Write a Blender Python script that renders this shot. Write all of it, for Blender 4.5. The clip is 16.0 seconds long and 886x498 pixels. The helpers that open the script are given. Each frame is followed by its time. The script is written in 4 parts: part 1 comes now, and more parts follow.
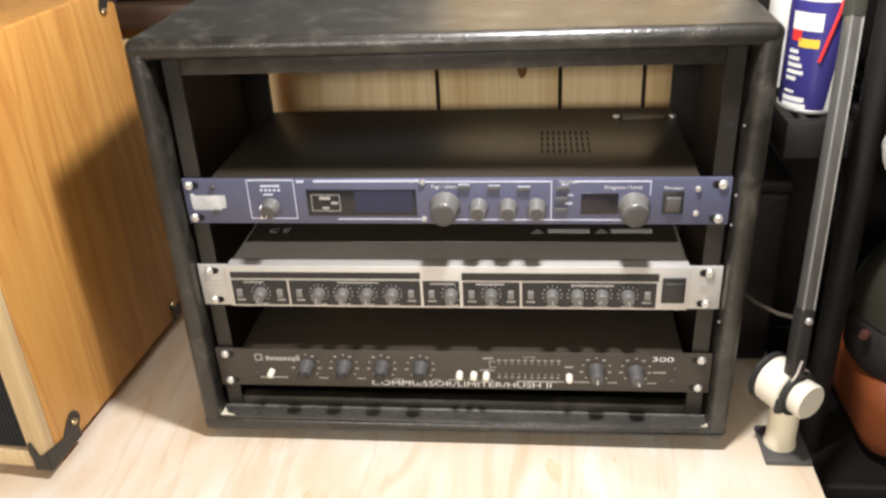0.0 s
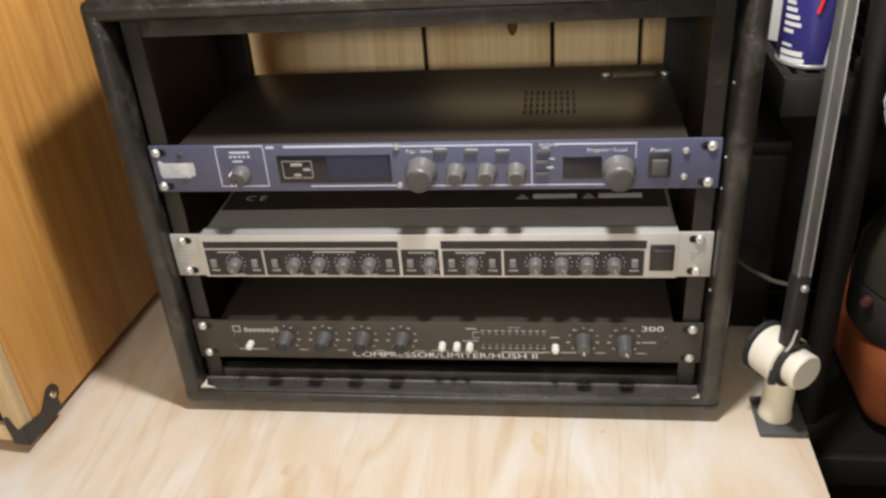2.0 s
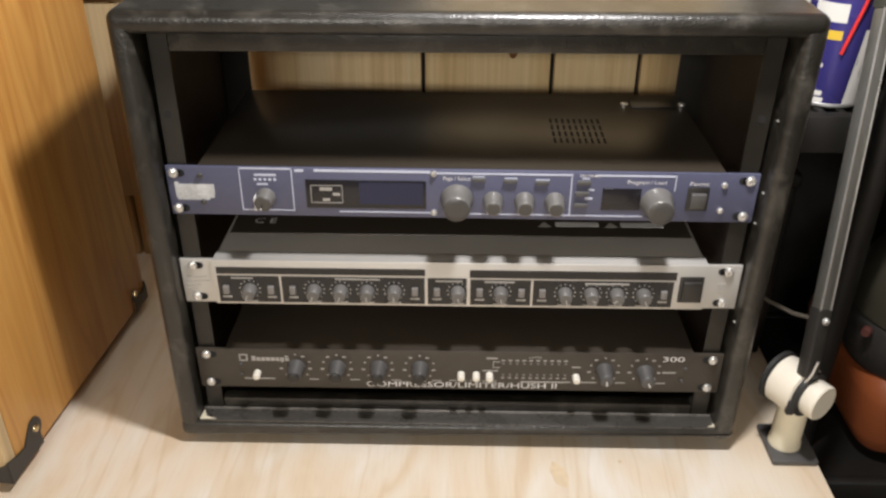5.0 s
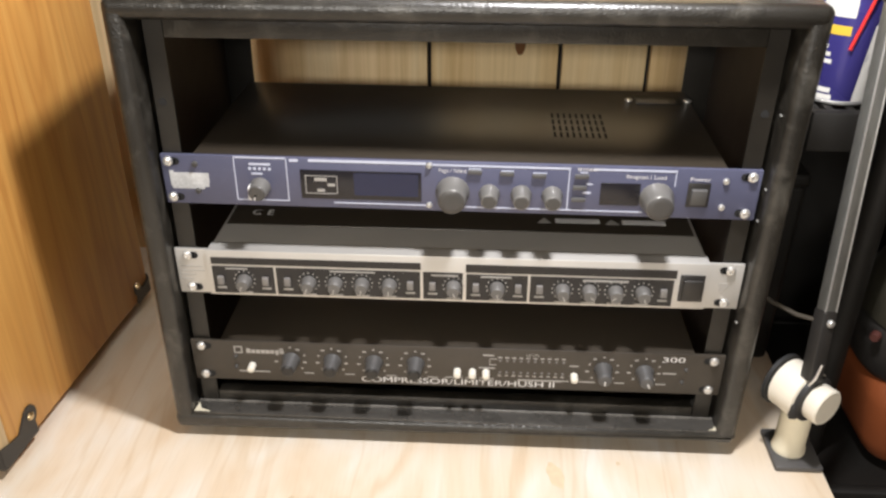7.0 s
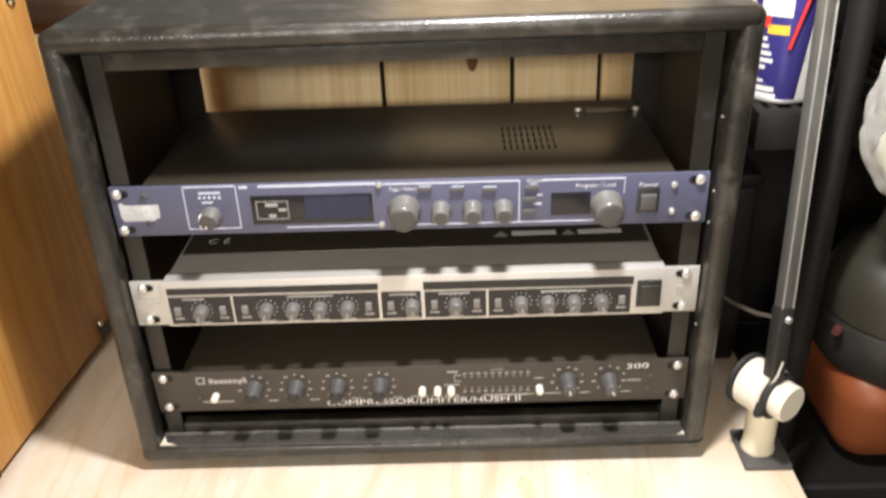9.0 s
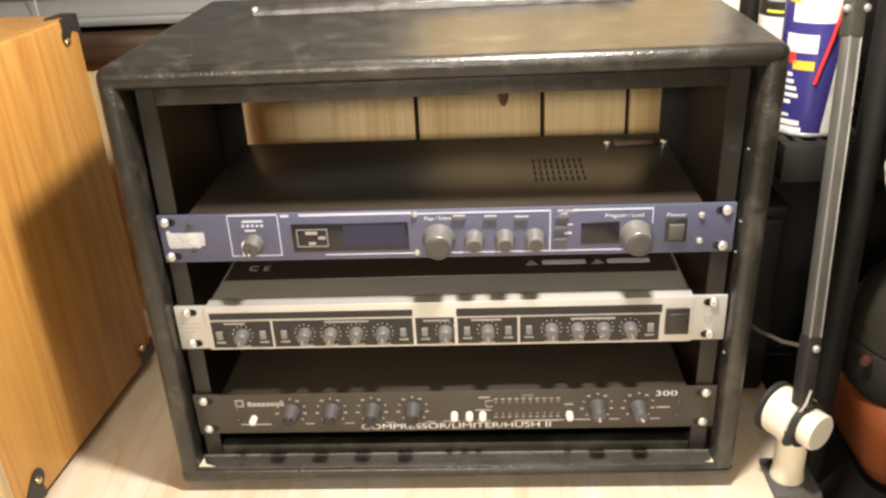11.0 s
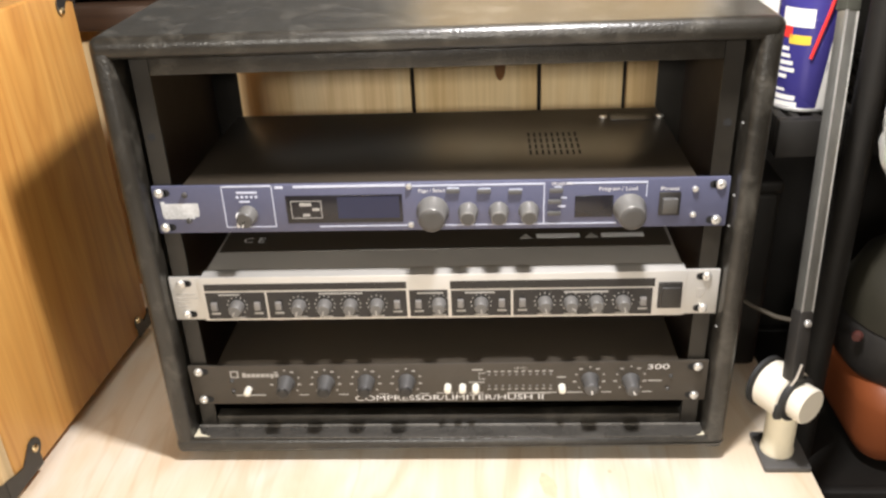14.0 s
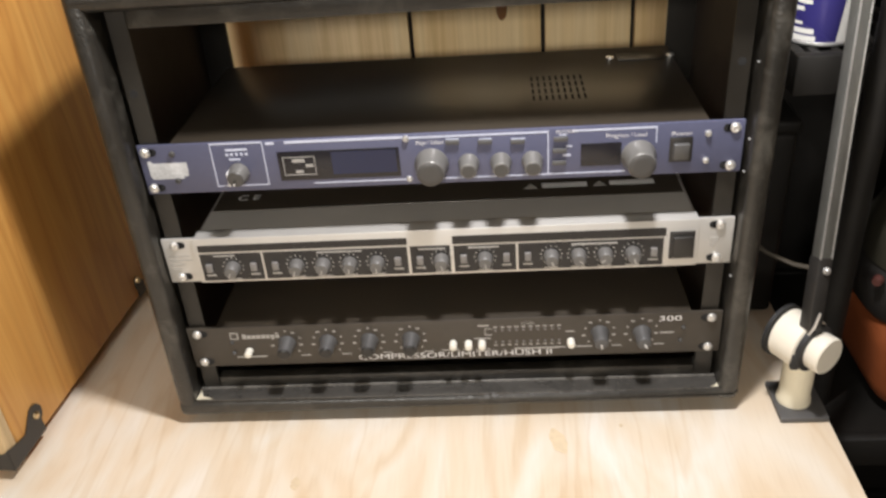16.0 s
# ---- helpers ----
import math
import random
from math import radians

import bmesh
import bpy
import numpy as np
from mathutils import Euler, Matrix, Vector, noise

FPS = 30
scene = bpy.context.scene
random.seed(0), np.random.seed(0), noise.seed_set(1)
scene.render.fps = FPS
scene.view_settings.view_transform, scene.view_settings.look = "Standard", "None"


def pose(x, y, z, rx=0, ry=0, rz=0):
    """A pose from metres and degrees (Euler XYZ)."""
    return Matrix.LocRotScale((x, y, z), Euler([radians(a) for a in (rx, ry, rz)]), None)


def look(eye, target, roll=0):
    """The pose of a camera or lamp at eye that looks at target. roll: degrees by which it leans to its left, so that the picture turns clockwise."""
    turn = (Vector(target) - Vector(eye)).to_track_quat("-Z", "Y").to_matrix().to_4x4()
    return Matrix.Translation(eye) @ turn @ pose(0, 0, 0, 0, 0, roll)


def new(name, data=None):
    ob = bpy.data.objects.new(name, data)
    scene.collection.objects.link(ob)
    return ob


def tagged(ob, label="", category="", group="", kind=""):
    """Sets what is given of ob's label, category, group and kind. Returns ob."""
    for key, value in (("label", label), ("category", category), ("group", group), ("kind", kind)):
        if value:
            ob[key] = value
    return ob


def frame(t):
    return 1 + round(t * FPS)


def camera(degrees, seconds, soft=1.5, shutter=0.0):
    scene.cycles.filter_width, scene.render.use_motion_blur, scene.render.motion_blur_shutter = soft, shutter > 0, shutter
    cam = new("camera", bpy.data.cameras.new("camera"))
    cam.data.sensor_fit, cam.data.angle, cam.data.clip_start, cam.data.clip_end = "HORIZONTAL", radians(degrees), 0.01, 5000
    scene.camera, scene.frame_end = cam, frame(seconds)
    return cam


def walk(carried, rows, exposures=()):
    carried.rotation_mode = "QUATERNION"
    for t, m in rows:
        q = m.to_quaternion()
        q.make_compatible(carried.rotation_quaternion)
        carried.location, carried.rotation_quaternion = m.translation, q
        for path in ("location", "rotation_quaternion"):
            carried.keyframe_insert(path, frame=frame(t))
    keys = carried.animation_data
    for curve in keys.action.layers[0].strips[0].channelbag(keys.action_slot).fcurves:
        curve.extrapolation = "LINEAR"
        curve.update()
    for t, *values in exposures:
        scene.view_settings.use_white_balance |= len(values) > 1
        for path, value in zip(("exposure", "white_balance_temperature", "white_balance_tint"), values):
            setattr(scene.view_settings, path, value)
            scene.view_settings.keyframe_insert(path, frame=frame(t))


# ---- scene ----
cam = camera(55.60, 16.0, soft=2.5, shutter=0.5)
PATH = [
    (0, (0.0783, -0.6657, 0.4879), (-0.0338, 0.2106, 0.0194), -3.32),
    (0.5, (0.0900, -0.6542, 0.4711), (-0.0512, 0.2132, -0.0059), -3.56),
    (1, (0.0910, -0.6430, 0.4789), (-0.0528, 0.2208, -0.0040), -4.13),
    (1.5, (0.0966, -0.6398, 0.4717), (-0.0483, 0.2171, -0.0231), -4.50),
    (2, (0.1110, -0.6331, 0.4754), (-0.0246, 0.2185, -0.0309), -4.71),
    (2.5, (0.1157, -0.6236, 0.4792), (0.0224, 0.2135, -0.0597), -4.09),
    (2.7, (0.1070, -0.6260, 0.4750), (-0.0580, 1.0590, -0.5900), -4.30),
    (3, (0.0588, -0.6206, 0.4855), (-0.0519, 0.2156, -0.0517), -4.03),
    (3.3, (-0.0240, -0.6150, 0.4860), (-0.0550, 1.0570, -0.6130), -1.80),
    (3.5, (-0.0374, -0.6017, 0.4753), (0.0090, 0.2121, -0.1039), -0.76),
    (4, (-0.0288, -0.6235, 0.4786), (-0.0354, 0.2385, -0.0282), -0.43),
    (4.2, (-0.0232, -0.6170, 0.4910), (-0.0269, 0.2457, -0.0147), 0.22),
    (6.3, (0.0243, -0.6150, 0.4723), (-0.0299, 0.2516, -0.0238), -0.61),
    (6.5, (0.0223, -0.6131, 0.4719), (-0.0294, 0.2524, -0.0263), -0.38),
    (7, (0.0235, -0.6129, 0.4707), (-0.0244, 0.2549, -0.0239), 0.07),
    (7.5, (0.0246, -0.6144, 0.4662), (-0.0263, 0.2537, -0.0277), -0.37),
    (8, (0.0270, -0.6090, 0.4686), (-0.0223, 0.2557, -0.0312), -0.50),
    (8.5, (0.0331, -0.6149, 0.4676), (0.0036, 0.2638, -0.0089), -0.33),
    (8.8, (0.0390, -0.6160, 0.4610), (-0.0110, 1.1290, -0.5150), -1.40),
    (9, (0.0471, -0.6127, 0.4678), (0.0184, 0.2676, -0.0059), -2.54),
    (9.5, (0.0549, -0.6242, 0.4709), (0.0251, 0.2796, 0.0440), -2.69),
    (10, (0.0464, -0.6283, 0.4768), (-0.0033, 0.2843, 0.0709), -2.55),
    (10.2, (0.0423, -0.6251, 0.4733), (-0.0191, 0.2726, 0.0371), -2.92),
    (12.3, (0.0441, -0.6578, 0.4819), (-0.0108, 0.2419, 0.0489), -3.41),
    (12.5, (0.0539, -0.6545, 0.4840), (-0.0098, 0.2522, 0.0672), -3.92),
    (13, (0.0444, -0.6572, 0.4760), (-0.0090, 0.2495, 0.0577), -2.99),
    (13.5, (0.0484, -0.6443, 0.4710), (-0.0051, 0.2439, 0.0148), -3.19),
    (14, (0.0470, -0.6390, 0.4699), (-0.0122, 0.2473, 0.0107), -2.73),
    (14.5, (0.0473, -0.6311, 0.4630), (-0.0164, 0.2424, -0.0196), -3.59),
    (15, (0.0541, -0.6243, 0.4611), (-0.0155, 0.2424, -0.0328), -4.57),
    (15.5, (0.0492, -0.6197, 0.4652), (-0.0419, 0.2462, -0.0266), -4.83),
    (16, (0.0542, -0.6072, 0.4656), (-0.0210, 0.2437, -0.0543), -4.83),
]
EXPOSURES = [
    (0, 0.0, 6500, 10), (1.0, -0.2, 6500, 10), (2.0, -0.46, 6500, 10), (2.5, -0.48, 6500, 10), (3.5, -0.60, 6550, 10), (4.2, -0.62, 6600, 10),
    (6.3, -0.16, 6450, 10), (8.0, -0.09, 6450, 10), (8.8, 0.12, 6500, 10), (9.5, 0.17, 7000, 10), (10.2, 0.18, 7350, 10), (12.5, 0.22, 7150, 10),
    (13.0, 0.18, 7050, 10), (13.5, 0.18, 6750, 10), (14.5, 0.04, 6550, 10), (16, -0.22, 6500, 10),
]
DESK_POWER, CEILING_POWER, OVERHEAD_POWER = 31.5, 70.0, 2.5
walk(cam, [(t, look(eye, target, roll)) for t, eye, target, roll in PATH], EXPOSURES)

# ---- world and lights ----
TABLE = -0.080
FLOOR = -0.83
CEIL = 1.70
WALL = 0.335
world = bpy.data.worlds.new("world")
world.use_nodes = True
world.node_tree.nodes["Background"].inputs[0].default_value = (0.02, 0.019, 0.018, 1)
world.node_tree.nodes["Background"].inputs[1].default_value = 1.0
scene.world = world


def lamp(name, kind, m, power, colour, size):
    data = bpy.data.lights.new(name, kind)
    data.energy, data.color = power, colour
    if kind == "AREA":
        data.shape, data.size = "DISK", size
    else:
        data.shadow_soft_size = size
    ob = new(name, data)
    ob.matrix_world = m
    return ob


desk = lamp("desk_lamp_bulb", "SPOT", look((0.115, -0.158, 0.725), (0.02, -0.02, 0.0)), DESK_POWER, (1.0, 0.980, 0.990), 0.032)
desk.data.spot_size, desk.data.spot_blend = radians(158), 0.25
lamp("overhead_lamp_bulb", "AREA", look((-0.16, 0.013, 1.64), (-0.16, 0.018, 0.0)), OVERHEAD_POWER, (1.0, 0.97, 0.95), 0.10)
tube_lamp = lamp("ceiling_lamp_tube", "AREA", look((-0.50, -3.3, 1.28), (-0.50, 0.0, 0.0)), CEILING_POWER, (1.0, 0.950, 0.88), 1.6)
tube_lamp.data.shape, tube_lamp.data.size_y = "RECTANGLE", 0.25


# ---- materials ----
def shader(name):
    m = bpy.data.materials.new(name)
    m.use_nodes = True
    return m, m.node_tree, m.node_tree.nodes["Principled BSDF"]


def node(tree, kind, **inputs):
    n = tree.nodes.new(kind)
    for k, v in inputs.items():
        n.inputs[k.replace("_", " ")].default_value = v
    return n


def coords(tree, scale=(1, 1, 1), spread=0.0):
    """Object coordinates, stretched; spread shifts them from piece to piece."""
    tc = tree.nodes.new("ShaderNodeTexCoord")
    mp = tree.nodes.new("ShaderNodeMapping")
    mp.inputs["Scale"].default_value = scale
    if spread:
        info = tree.nodes.new("ShaderNodeObjectInfo")
        mul = tree.nodes.new("ShaderNodeVectorMath")
        mul.operation = "SCALE"
        mul.inputs[0].default_value = (1.0, 0.7, 1.3)
        tree.links.new(info.outputs["Random"], mul.inputs["Scale"])
        add = tree.nodes.new("ShaderNodeVectorMath")
        add.operation = "MULTIPLY_ADD"
        add.inputs[1].default_value = (spread, spread, spread)
        tree.links.new(mul.outputs[0], add.inputs[0])
        tree.links.new(tc.outputs["Object"], add.inputs[2])
        tree.links.new(add.outputs[0], mp.inputs["Vector"])
    else:
        tree.links.new(tc.outputs["Object"], mp.inputs["Vector"])
    return mp.outputs["Vector"]


def ramp(tree, fac, stops):
    r = tree.nodes.new("ShaderNodeValToRGB")
    while len(r.color_ramp.elements) < len(stops):
        r.color_ramp.elements.new(0.5)
    for e, (p, c) in zip(r.color_ramp.elements, stops):
        e.position, e.color = p, (*c, 1)
    tree.links.new(fac, r.inputs["Fac"])
    return r.outputs["Color"]


def mixed(tree, a, b, fac, mode="MIX"):
    mx = tree.nodes.new("ShaderNodeMix")
    mx.data_type, mx.blend_type = "RGBA", mode
    for slot, v in ((mx.inputs["Factor"], fac), (mx.inputs[6], a), (mx.inputs[7], b)):
        if isinstance(v, (int, float)):
            slot.default_value = v
        elif isinstance(v, tuple):
            slot.default_value = (*v, 1)
        else:
            tree.links.new(v, slot)
    return mx.outputs[2]


def bumped(tree, bsdf, height, strength, distance):
    b = node(tree, "ShaderNodeBump", Strength=strength, Distance=distance)
    tree.links.new(height, b.inputs["Height"])
    tree.links.new(b.outputs["Normal"], bsdf.inputs["Normal"])


def plain(name, colour, rough, metal=0.0, vary=0.12, scale=60, bump=0.0, stretch=(1, 1, 1), wear=None, spec=0.5):
    """A painted, moulded or metal surface with grime at two scales and fine relief."""
    m, tree, bsdf = shader(name)
    v = coords(tree, stretch, 3.0)
    n1 = node(tree, "ShaderNodeTexNoise", Scale=scale, Detail=4.0, Roughness=0.6)
    n2 = node(tree, "ShaderNodeTexNoise", Scale=scale * 0.13, Detail=3.0)
    for n in (n1, n2):
        tree.links.new(v, n.inputs["Vector"])
    dark = tuple(c * (1 - vary) for c in colour)
    light = tuple(min(1, c * (1 + vary)) for c in colour)
    c1 = ramp(tree, n1.outputs["Fac"], [(0.3, dark), (0.7, light)])
    c2 = ramp(tree, n2.outputs["Fac"], [(0.35, dark), (0.65, light)])
    col = mixed(tree, c1, c2, 0.5)
    if wear:
        w = ramp(tree, n1.outputs["Fac"], [(0.66, (0, 0, 0)), (0.74, (1, 1, 1))])
        col = mixed(tree, col, wear, w)
    tree.links.new(col, bsdf.inputs["Base Color"])
    rr = tree.nodes.new("ShaderNodeMapRange")
    rr.inputs["To Min"].default_value, rr.inputs["To Max"].default_value = max(0.02, rough - 0.08), min(1, rough + 0.1)
    tree.links.new(n2.outputs["Fac"], rr.inputs["Value"])
    tree.links.new(rr.outputs["Result"], bsdf.inputs["Roughness"])
    bsdf.inputs["Metallic"].default_value = metal
    bsdf.inputs["Specular IOR Level"].default_value = spec
    if bump:
        bumped(tree, bsdf, n1.outputs["Fac"], bump, 0.0006)
    return m


def wood(name, stops, along, fine, rough, bump=0.15, spread=5.0, spec=0.4, pores=0.35, figure_scale=1.0):
    """Grain that runs along one axis: broad wavy figure, fine pores, and stray darker marks."""
    m, tree, bsdf = shader(name)
    st = [9.0 * figure_scale] * 3
    st["xyz".index(along)] = 0.9 * figure_scale
    v = coords(tree, tuple(st), spread)
    warp = node(tree, "ShaderNodeTexNoise", Scale=0.9, Detail=3.0, Roughness=0.55, Distortion=0.8)
    tree.links.new(v, warp.inputs["Vector"])
    st2 = [420.0, 420.0, 420.0]
    st2["xyz".index(along)] = 9.0
    v2 = coords(tree, tuple(st2), spread)
    pore = node(tree, "ShaderNodeTexNoise", Scale=fine, Detail=3.0, Roughness=0.65)
    tree.links.new(v2, pore.inputs["Vector"])
    band = tree.nodes.new("ShaderNodeMath")
    band.operation = "PINGPONG"
    band.inputs[1].default_value = 0.085
    tree.links.new(warp.outputs["Fac"], band.inputs[0])
    scaled = tree.nodes.new("ShaderNodeMath")
    scaled.operation = "MULTIPLY"
    scaled.inputs[1].default_value = 1 / 0.085
    tree.links.new(band.outputs[0], scaled.inputs[0])
    figure = ramp(tree, scaled.outputs[0], stops)
    porec = ramp(tree, pore.outputs["Fac"], [(0.3, tuple(c * 0.62 for c in stops[0][1])), (0.62, stops[-1][1])])
    col = mixed(tree, figure, porec, pores)
    tree.links.new(col, bsdf.inputs["Base Color"])
    bsdf.inputs["Roughness"].default_value = rough
    bsdf.inputs["Specular IOR Level"].default_value = spec
    if bump:
        bumped(tree, bsdf, pore.outputs["Fac"], bump, 0.0004)
    return m


def tolex(name):
    """Black pebbled vinyl covering with scuffed spots."""
    m, tree, bsdf = shader(name)
    v = coords(tree)
    cell = node(tree, "ShaderNodeTexVoronoi", Scale=520.0)
    dust = node(tree, "ShaderNodeTexNoise", Scale=14.0, Detail=5.0)
    scuff = node(tree, "ShaderNodeTexNoise", Scale=85.0, Detail=6.0, Roughness=0.7)
    for n in (cell, dust, scuff):
        tree.links.new(v, n.inputs["Vector"])
    col = ramp(tree, dust.outputs["Fac"], [(0.3, (0.0105, 0.0092, 0.0070)), (0.7, (0.021, 0.0185, 0.0145))])
    mark = ramp(tree, scuff.outputs["Fac"], [(0.71, (0, 0, 0)), (0.76, (1, 1, 1))])
    haze = node(tree, "ShaderNodeTexNoise", Scale=34.0, Detail=7.0, Roughness=0.68, Distortion=0.6)
    tree.links.new(v, haze.inputs["Vector"])
    rubbed = ramp(tree, haze.outputs["Fac"], [(0.50, (0, 0, 0)), (0.72, (0.75, 0.75, 0.75))])
    col = mixed(tree, col, (0.078, 0.072, 0.060), rubbed)
    col = mixed(tree, col, (0.16, 0.15, 0.14), mark)
    tree.links.new(col, bsdf.inputs["Base Color"])
    rr = tree.nodes.new("ShaderNodeMapRange")
    rr.inputs["To Min"].default_value, rr.inputs["To Max"].default_value = 0.27, 0.42
    tree.links.new(dust.outputs["Fac"], rr.inputs["Value"])
    tree.links.new(rr.outputs["Result"], bsdf.inputs["Roughness"])
    bsdf.inputs["Specular IOR Level"].default_value = 0.68
    bumped(tree, bsdf, cell.outputs["Distance"], 0.55, 0.00036)
    return m


def brushed(name, colour, rough, along="x", metal=1.0):
    m, tree, bsdf = shader(name)
    st = [900.0, 900.0, 900.0]
    st["xyz".index(along)] = 8.0
    n = node(tree, "ShaderNodeTexNoise", Scale=1.0, Detail=3.0)
    tree.links.new(coords(tree, tuple(st)), n.inputs["Vector"])
    smear = node(tree, "ShaderNodeTexNoise", Scale=9.0, Detail=4.0)
    tree.links.new(coords(tree), smear.inputs["Vector"])
    col = ramp(tree, smear.outputs["Fac"], [(0.3, tuple(c * 0.84 for c in colour)), (0.7, colour)])
    tree.links.new(col, bsdf.inputs["Base Color"])
    rr = tree.nodes.new("ShaderNodeMapRange")
    rr.inputs["To Min"].default_value, rr.inputs["To Max"].default_value = rough - 0.06, rough + 0.12
    tree.links.new(smear.outputs["Fac"], rr.inputs["Value"])
    tree.links.new(rr.outputs["Result"], bsdf.inputs["Roughness"])
    bsdf.inputs["Metallic"].default_value = metal
    bumped(tree, bsdf, n.outputs["Fac"], 0.12, 0.0002)
    return m


def clear(name, colour, rough, trans=1.0, ior=1.45):
    m, tree, bsdf = shader(name)
    bsdf.inputs["Base Color"].default_value = (*colour, 1)
    bsdf.inputs["Roughness"].default_value = rough
    bsdf.inputs["Transmission Weight"].default_value = trans
    bsdf.inputs["IOR"].default_value = ior
    n = node(tree, "ShaderNodeTexNoise", Scale=45.0, Detail=3.0)
    tree.links.new(coords(tree), n.inputs["Vector"])
    bumped(tree, bsdf, n.outputs["Fac"], 0.35, 0.002)
    return m


def plywood(name):
    """Rotary-cut face veneer: broad peach and cream blotches that wander along y, with a few brown streaks."""
    m, tree, bsdf = shader(name)
    broad = node(tree, "ShaderNodeTexNoise", Scale=11.0, Detail=2.5, Roughness=0.5, Distortion=1.8)
    tree.links.new(coords(tree, (1.0, 0.38, 1.0)), broad.inputs["Vector"])
    tone = ramp(tree, broad.outputs["Fac"], [(0.28, (0.74, 0.578, 0.40)), (0.45, (0.79, 0.665, 0.51)), (0.58, (0.81, 0.717, 0.59)), (0.72, (0.85, 0.788, 0.70))])
    wave = node(tree, "ShaderNodeTexNoise", Scale=13.0, Detail=3.0, Roughness=0.45, Distortion=0.9)
    tree.links.new(coords(tree, (1.0, 0.12, 1.0)), wave.inputs["Vector"])
    rings = tree.nodes.new("ShaderNodeMath")
    rings.operation = "PINGPONG"
    rings.inputs[1].default_value = 0.09
    tree.links.new(wave.outputs["Fac"], rings.inputs[0])
    line = ramp(tree, rings.outputs[0], [(0.0, (0.88, 0.81, 0.71)), (0.03, (1, 1, 1))])
    col = mixed(tree, tone, line, 0.55, "MULTIPLY")
    streak = node(tree, "ShaderNodeTexNoise", Scale=15.0, Detail=2.0)
    tree.links.new(coords(tree, (1.0, 0.07, 1.0), 0.0), streak.inputs["Vector"])
    mark = ramp(tree, streak.outputs["Fac"], [(0.66, (0, 0, 0)), (0.78, (0.35, 0.35, 0.35))])
    col = mixed(tree, col, (0.60, 0.40, 0.21), mark)
    fine = node(tree, "ShaderNodeTexNoise", Scale=1.0, Detail=3.0)
    tree.links.new(coords(tree, (420.0, 26.0, 420.0)), fine.inputs["Vector"])
    pores = ramp(tree, fine.outputs["Fac"], [(0.32, (0.93, 0.91, 0.88)), (0.5, (1, 1, 1))])
    col = mixed(tree, col, pores, 0.5, "MULTIPLY")
    tree.links.new(col, bsdf.inputs["Base Color"])
    bsdf.inputs["Roughness"].default_value = 0.55
    bumped(tree, bsdf, fine.outputs["Fac"], 0.06, 0.0003)
    return m


M_TOLEX = tolex("black_tolex")
M_PLY = plywood("plywood")
M_OAK = wood("oak_vinyl", [(0.0, (0.46, 0.205, 0.050)), (0.3, (0.53, 0.255, 0.064)), (1.0, (0.60, 0.315, 0.086))], "z", 0.5, 0.33, 0.04, 2.0, pores=0.2, figure_scale=1.9)
M_PANEL = wood("pine_panelling", [(0.0, (0.60, 0.40, 0.18)), (0.4, (0.74, 0.54, 0.28)), (1.0, (0.80, 0.62, 0.36))], "z", 0.6, 0.45, 0.10, 6.0, pores=0.25)
M_TRIM = wood("pale_trim_wood", [(0.0, (0.60, 0.43, 0.22)), (1.0, (0.72, 0.55, 0.32))], "z", 0.5, 0.5, 0.1, 2.0)
M_SILL = wood("dark_brown_wood", [(0.0, (0.035, 0.018, 0.010)), (1.0, (0.06, 0.032, 0.018))], "x", 0.5, 0.5)
M_RAIL = plain("black_rail_paint", (0.015, 0.0130, 0.0100), 0.36, 0.0, 0.25, 90, 0.1)
M_BLACKSTEEL = plain("black_coated_steel", (0.040, 0.032, 0.023), 0.33, 0.0, 0.06, 30, 0.0, spec=0.95)
M_BLUE = plain("blue_panel_paint", (0.102, 0.107, 0.172), 0.38, 0.15, 0.06, 200, 0.05)
M_DARKPANEL = plain("dark_brown_panel_paint", (0.056, 0.047, 0.037), 0.45, 0.1, 0.1, 160, 0.08)
M_BLACKPRINT = plain("black_silkscreen", (0.020, 0.018, 0.017), 0.5, 0.0, 0.1, 200)
M_ALU = brushed("brushed_aluminium", (0.70, 0.68, 0.64), 0.42, "x", 0.5)
M_CHASSIS = brushed("bare_chassis_metal", (0.66, 0.63, 0.58), 0.32, "x", 0.40)
M_CHROME = plain("nickel_screw", (0.74, 0.73, 0.70), 0.30, 0.75, 0.08, 300)
M_BRASS = plain("brass_screw", (0.75, 0.60, 0.36), 0.28, 1.0, 0.08, 300)
M_INK = plain("white_ink", (0.72, 0.71, 0.70), 0.55, 0.0, 0.05, 300)
M_GREYINK = plain("grey_ink", (0.36, 0.345, 0.32), 0.55, 0.0, 0.08, 300)
M_PALEINK = plain("pale_blue_ink", (0.52, 0.55, 0.66), 0.5, 0.0, 0.05, 300)
M_SILVERKNOB = plain("grey_knob_plastic", (0.20, 0.193, 0.18), 0.34, 0.35, 0.06, 300)
M_DARKKNOB = plain("dark_knob_plastic", (0.066, 0.062, 0.058), 0.4, 0.0, 0.1, 300)
M_SLATEKNOB = plain("slate_knob_plastic", (0.080, 0.078, 0.077), 0.42, 0.0, 0.1, 300)
M_BLACKPLASTIC = plain("black_plastic", (0.024, 0.022, 0.020), 0.42, 0.0, 0.2, 120, 0.1)
M_LCD = plain("unlit_display", (0.010, 0.014, 0.045), 0.12, 0.0, 0.05, 90)
M_LCDBEZEL = plain("display_bezel", (0.014, 0.013, 0.016), 0.2, 0.0, 0.05, 90)
M_BUTTON = plain("grey_button_plastic", (0.085, 0.083, 0.082), 0.45, 0.0, 0.06, 200)
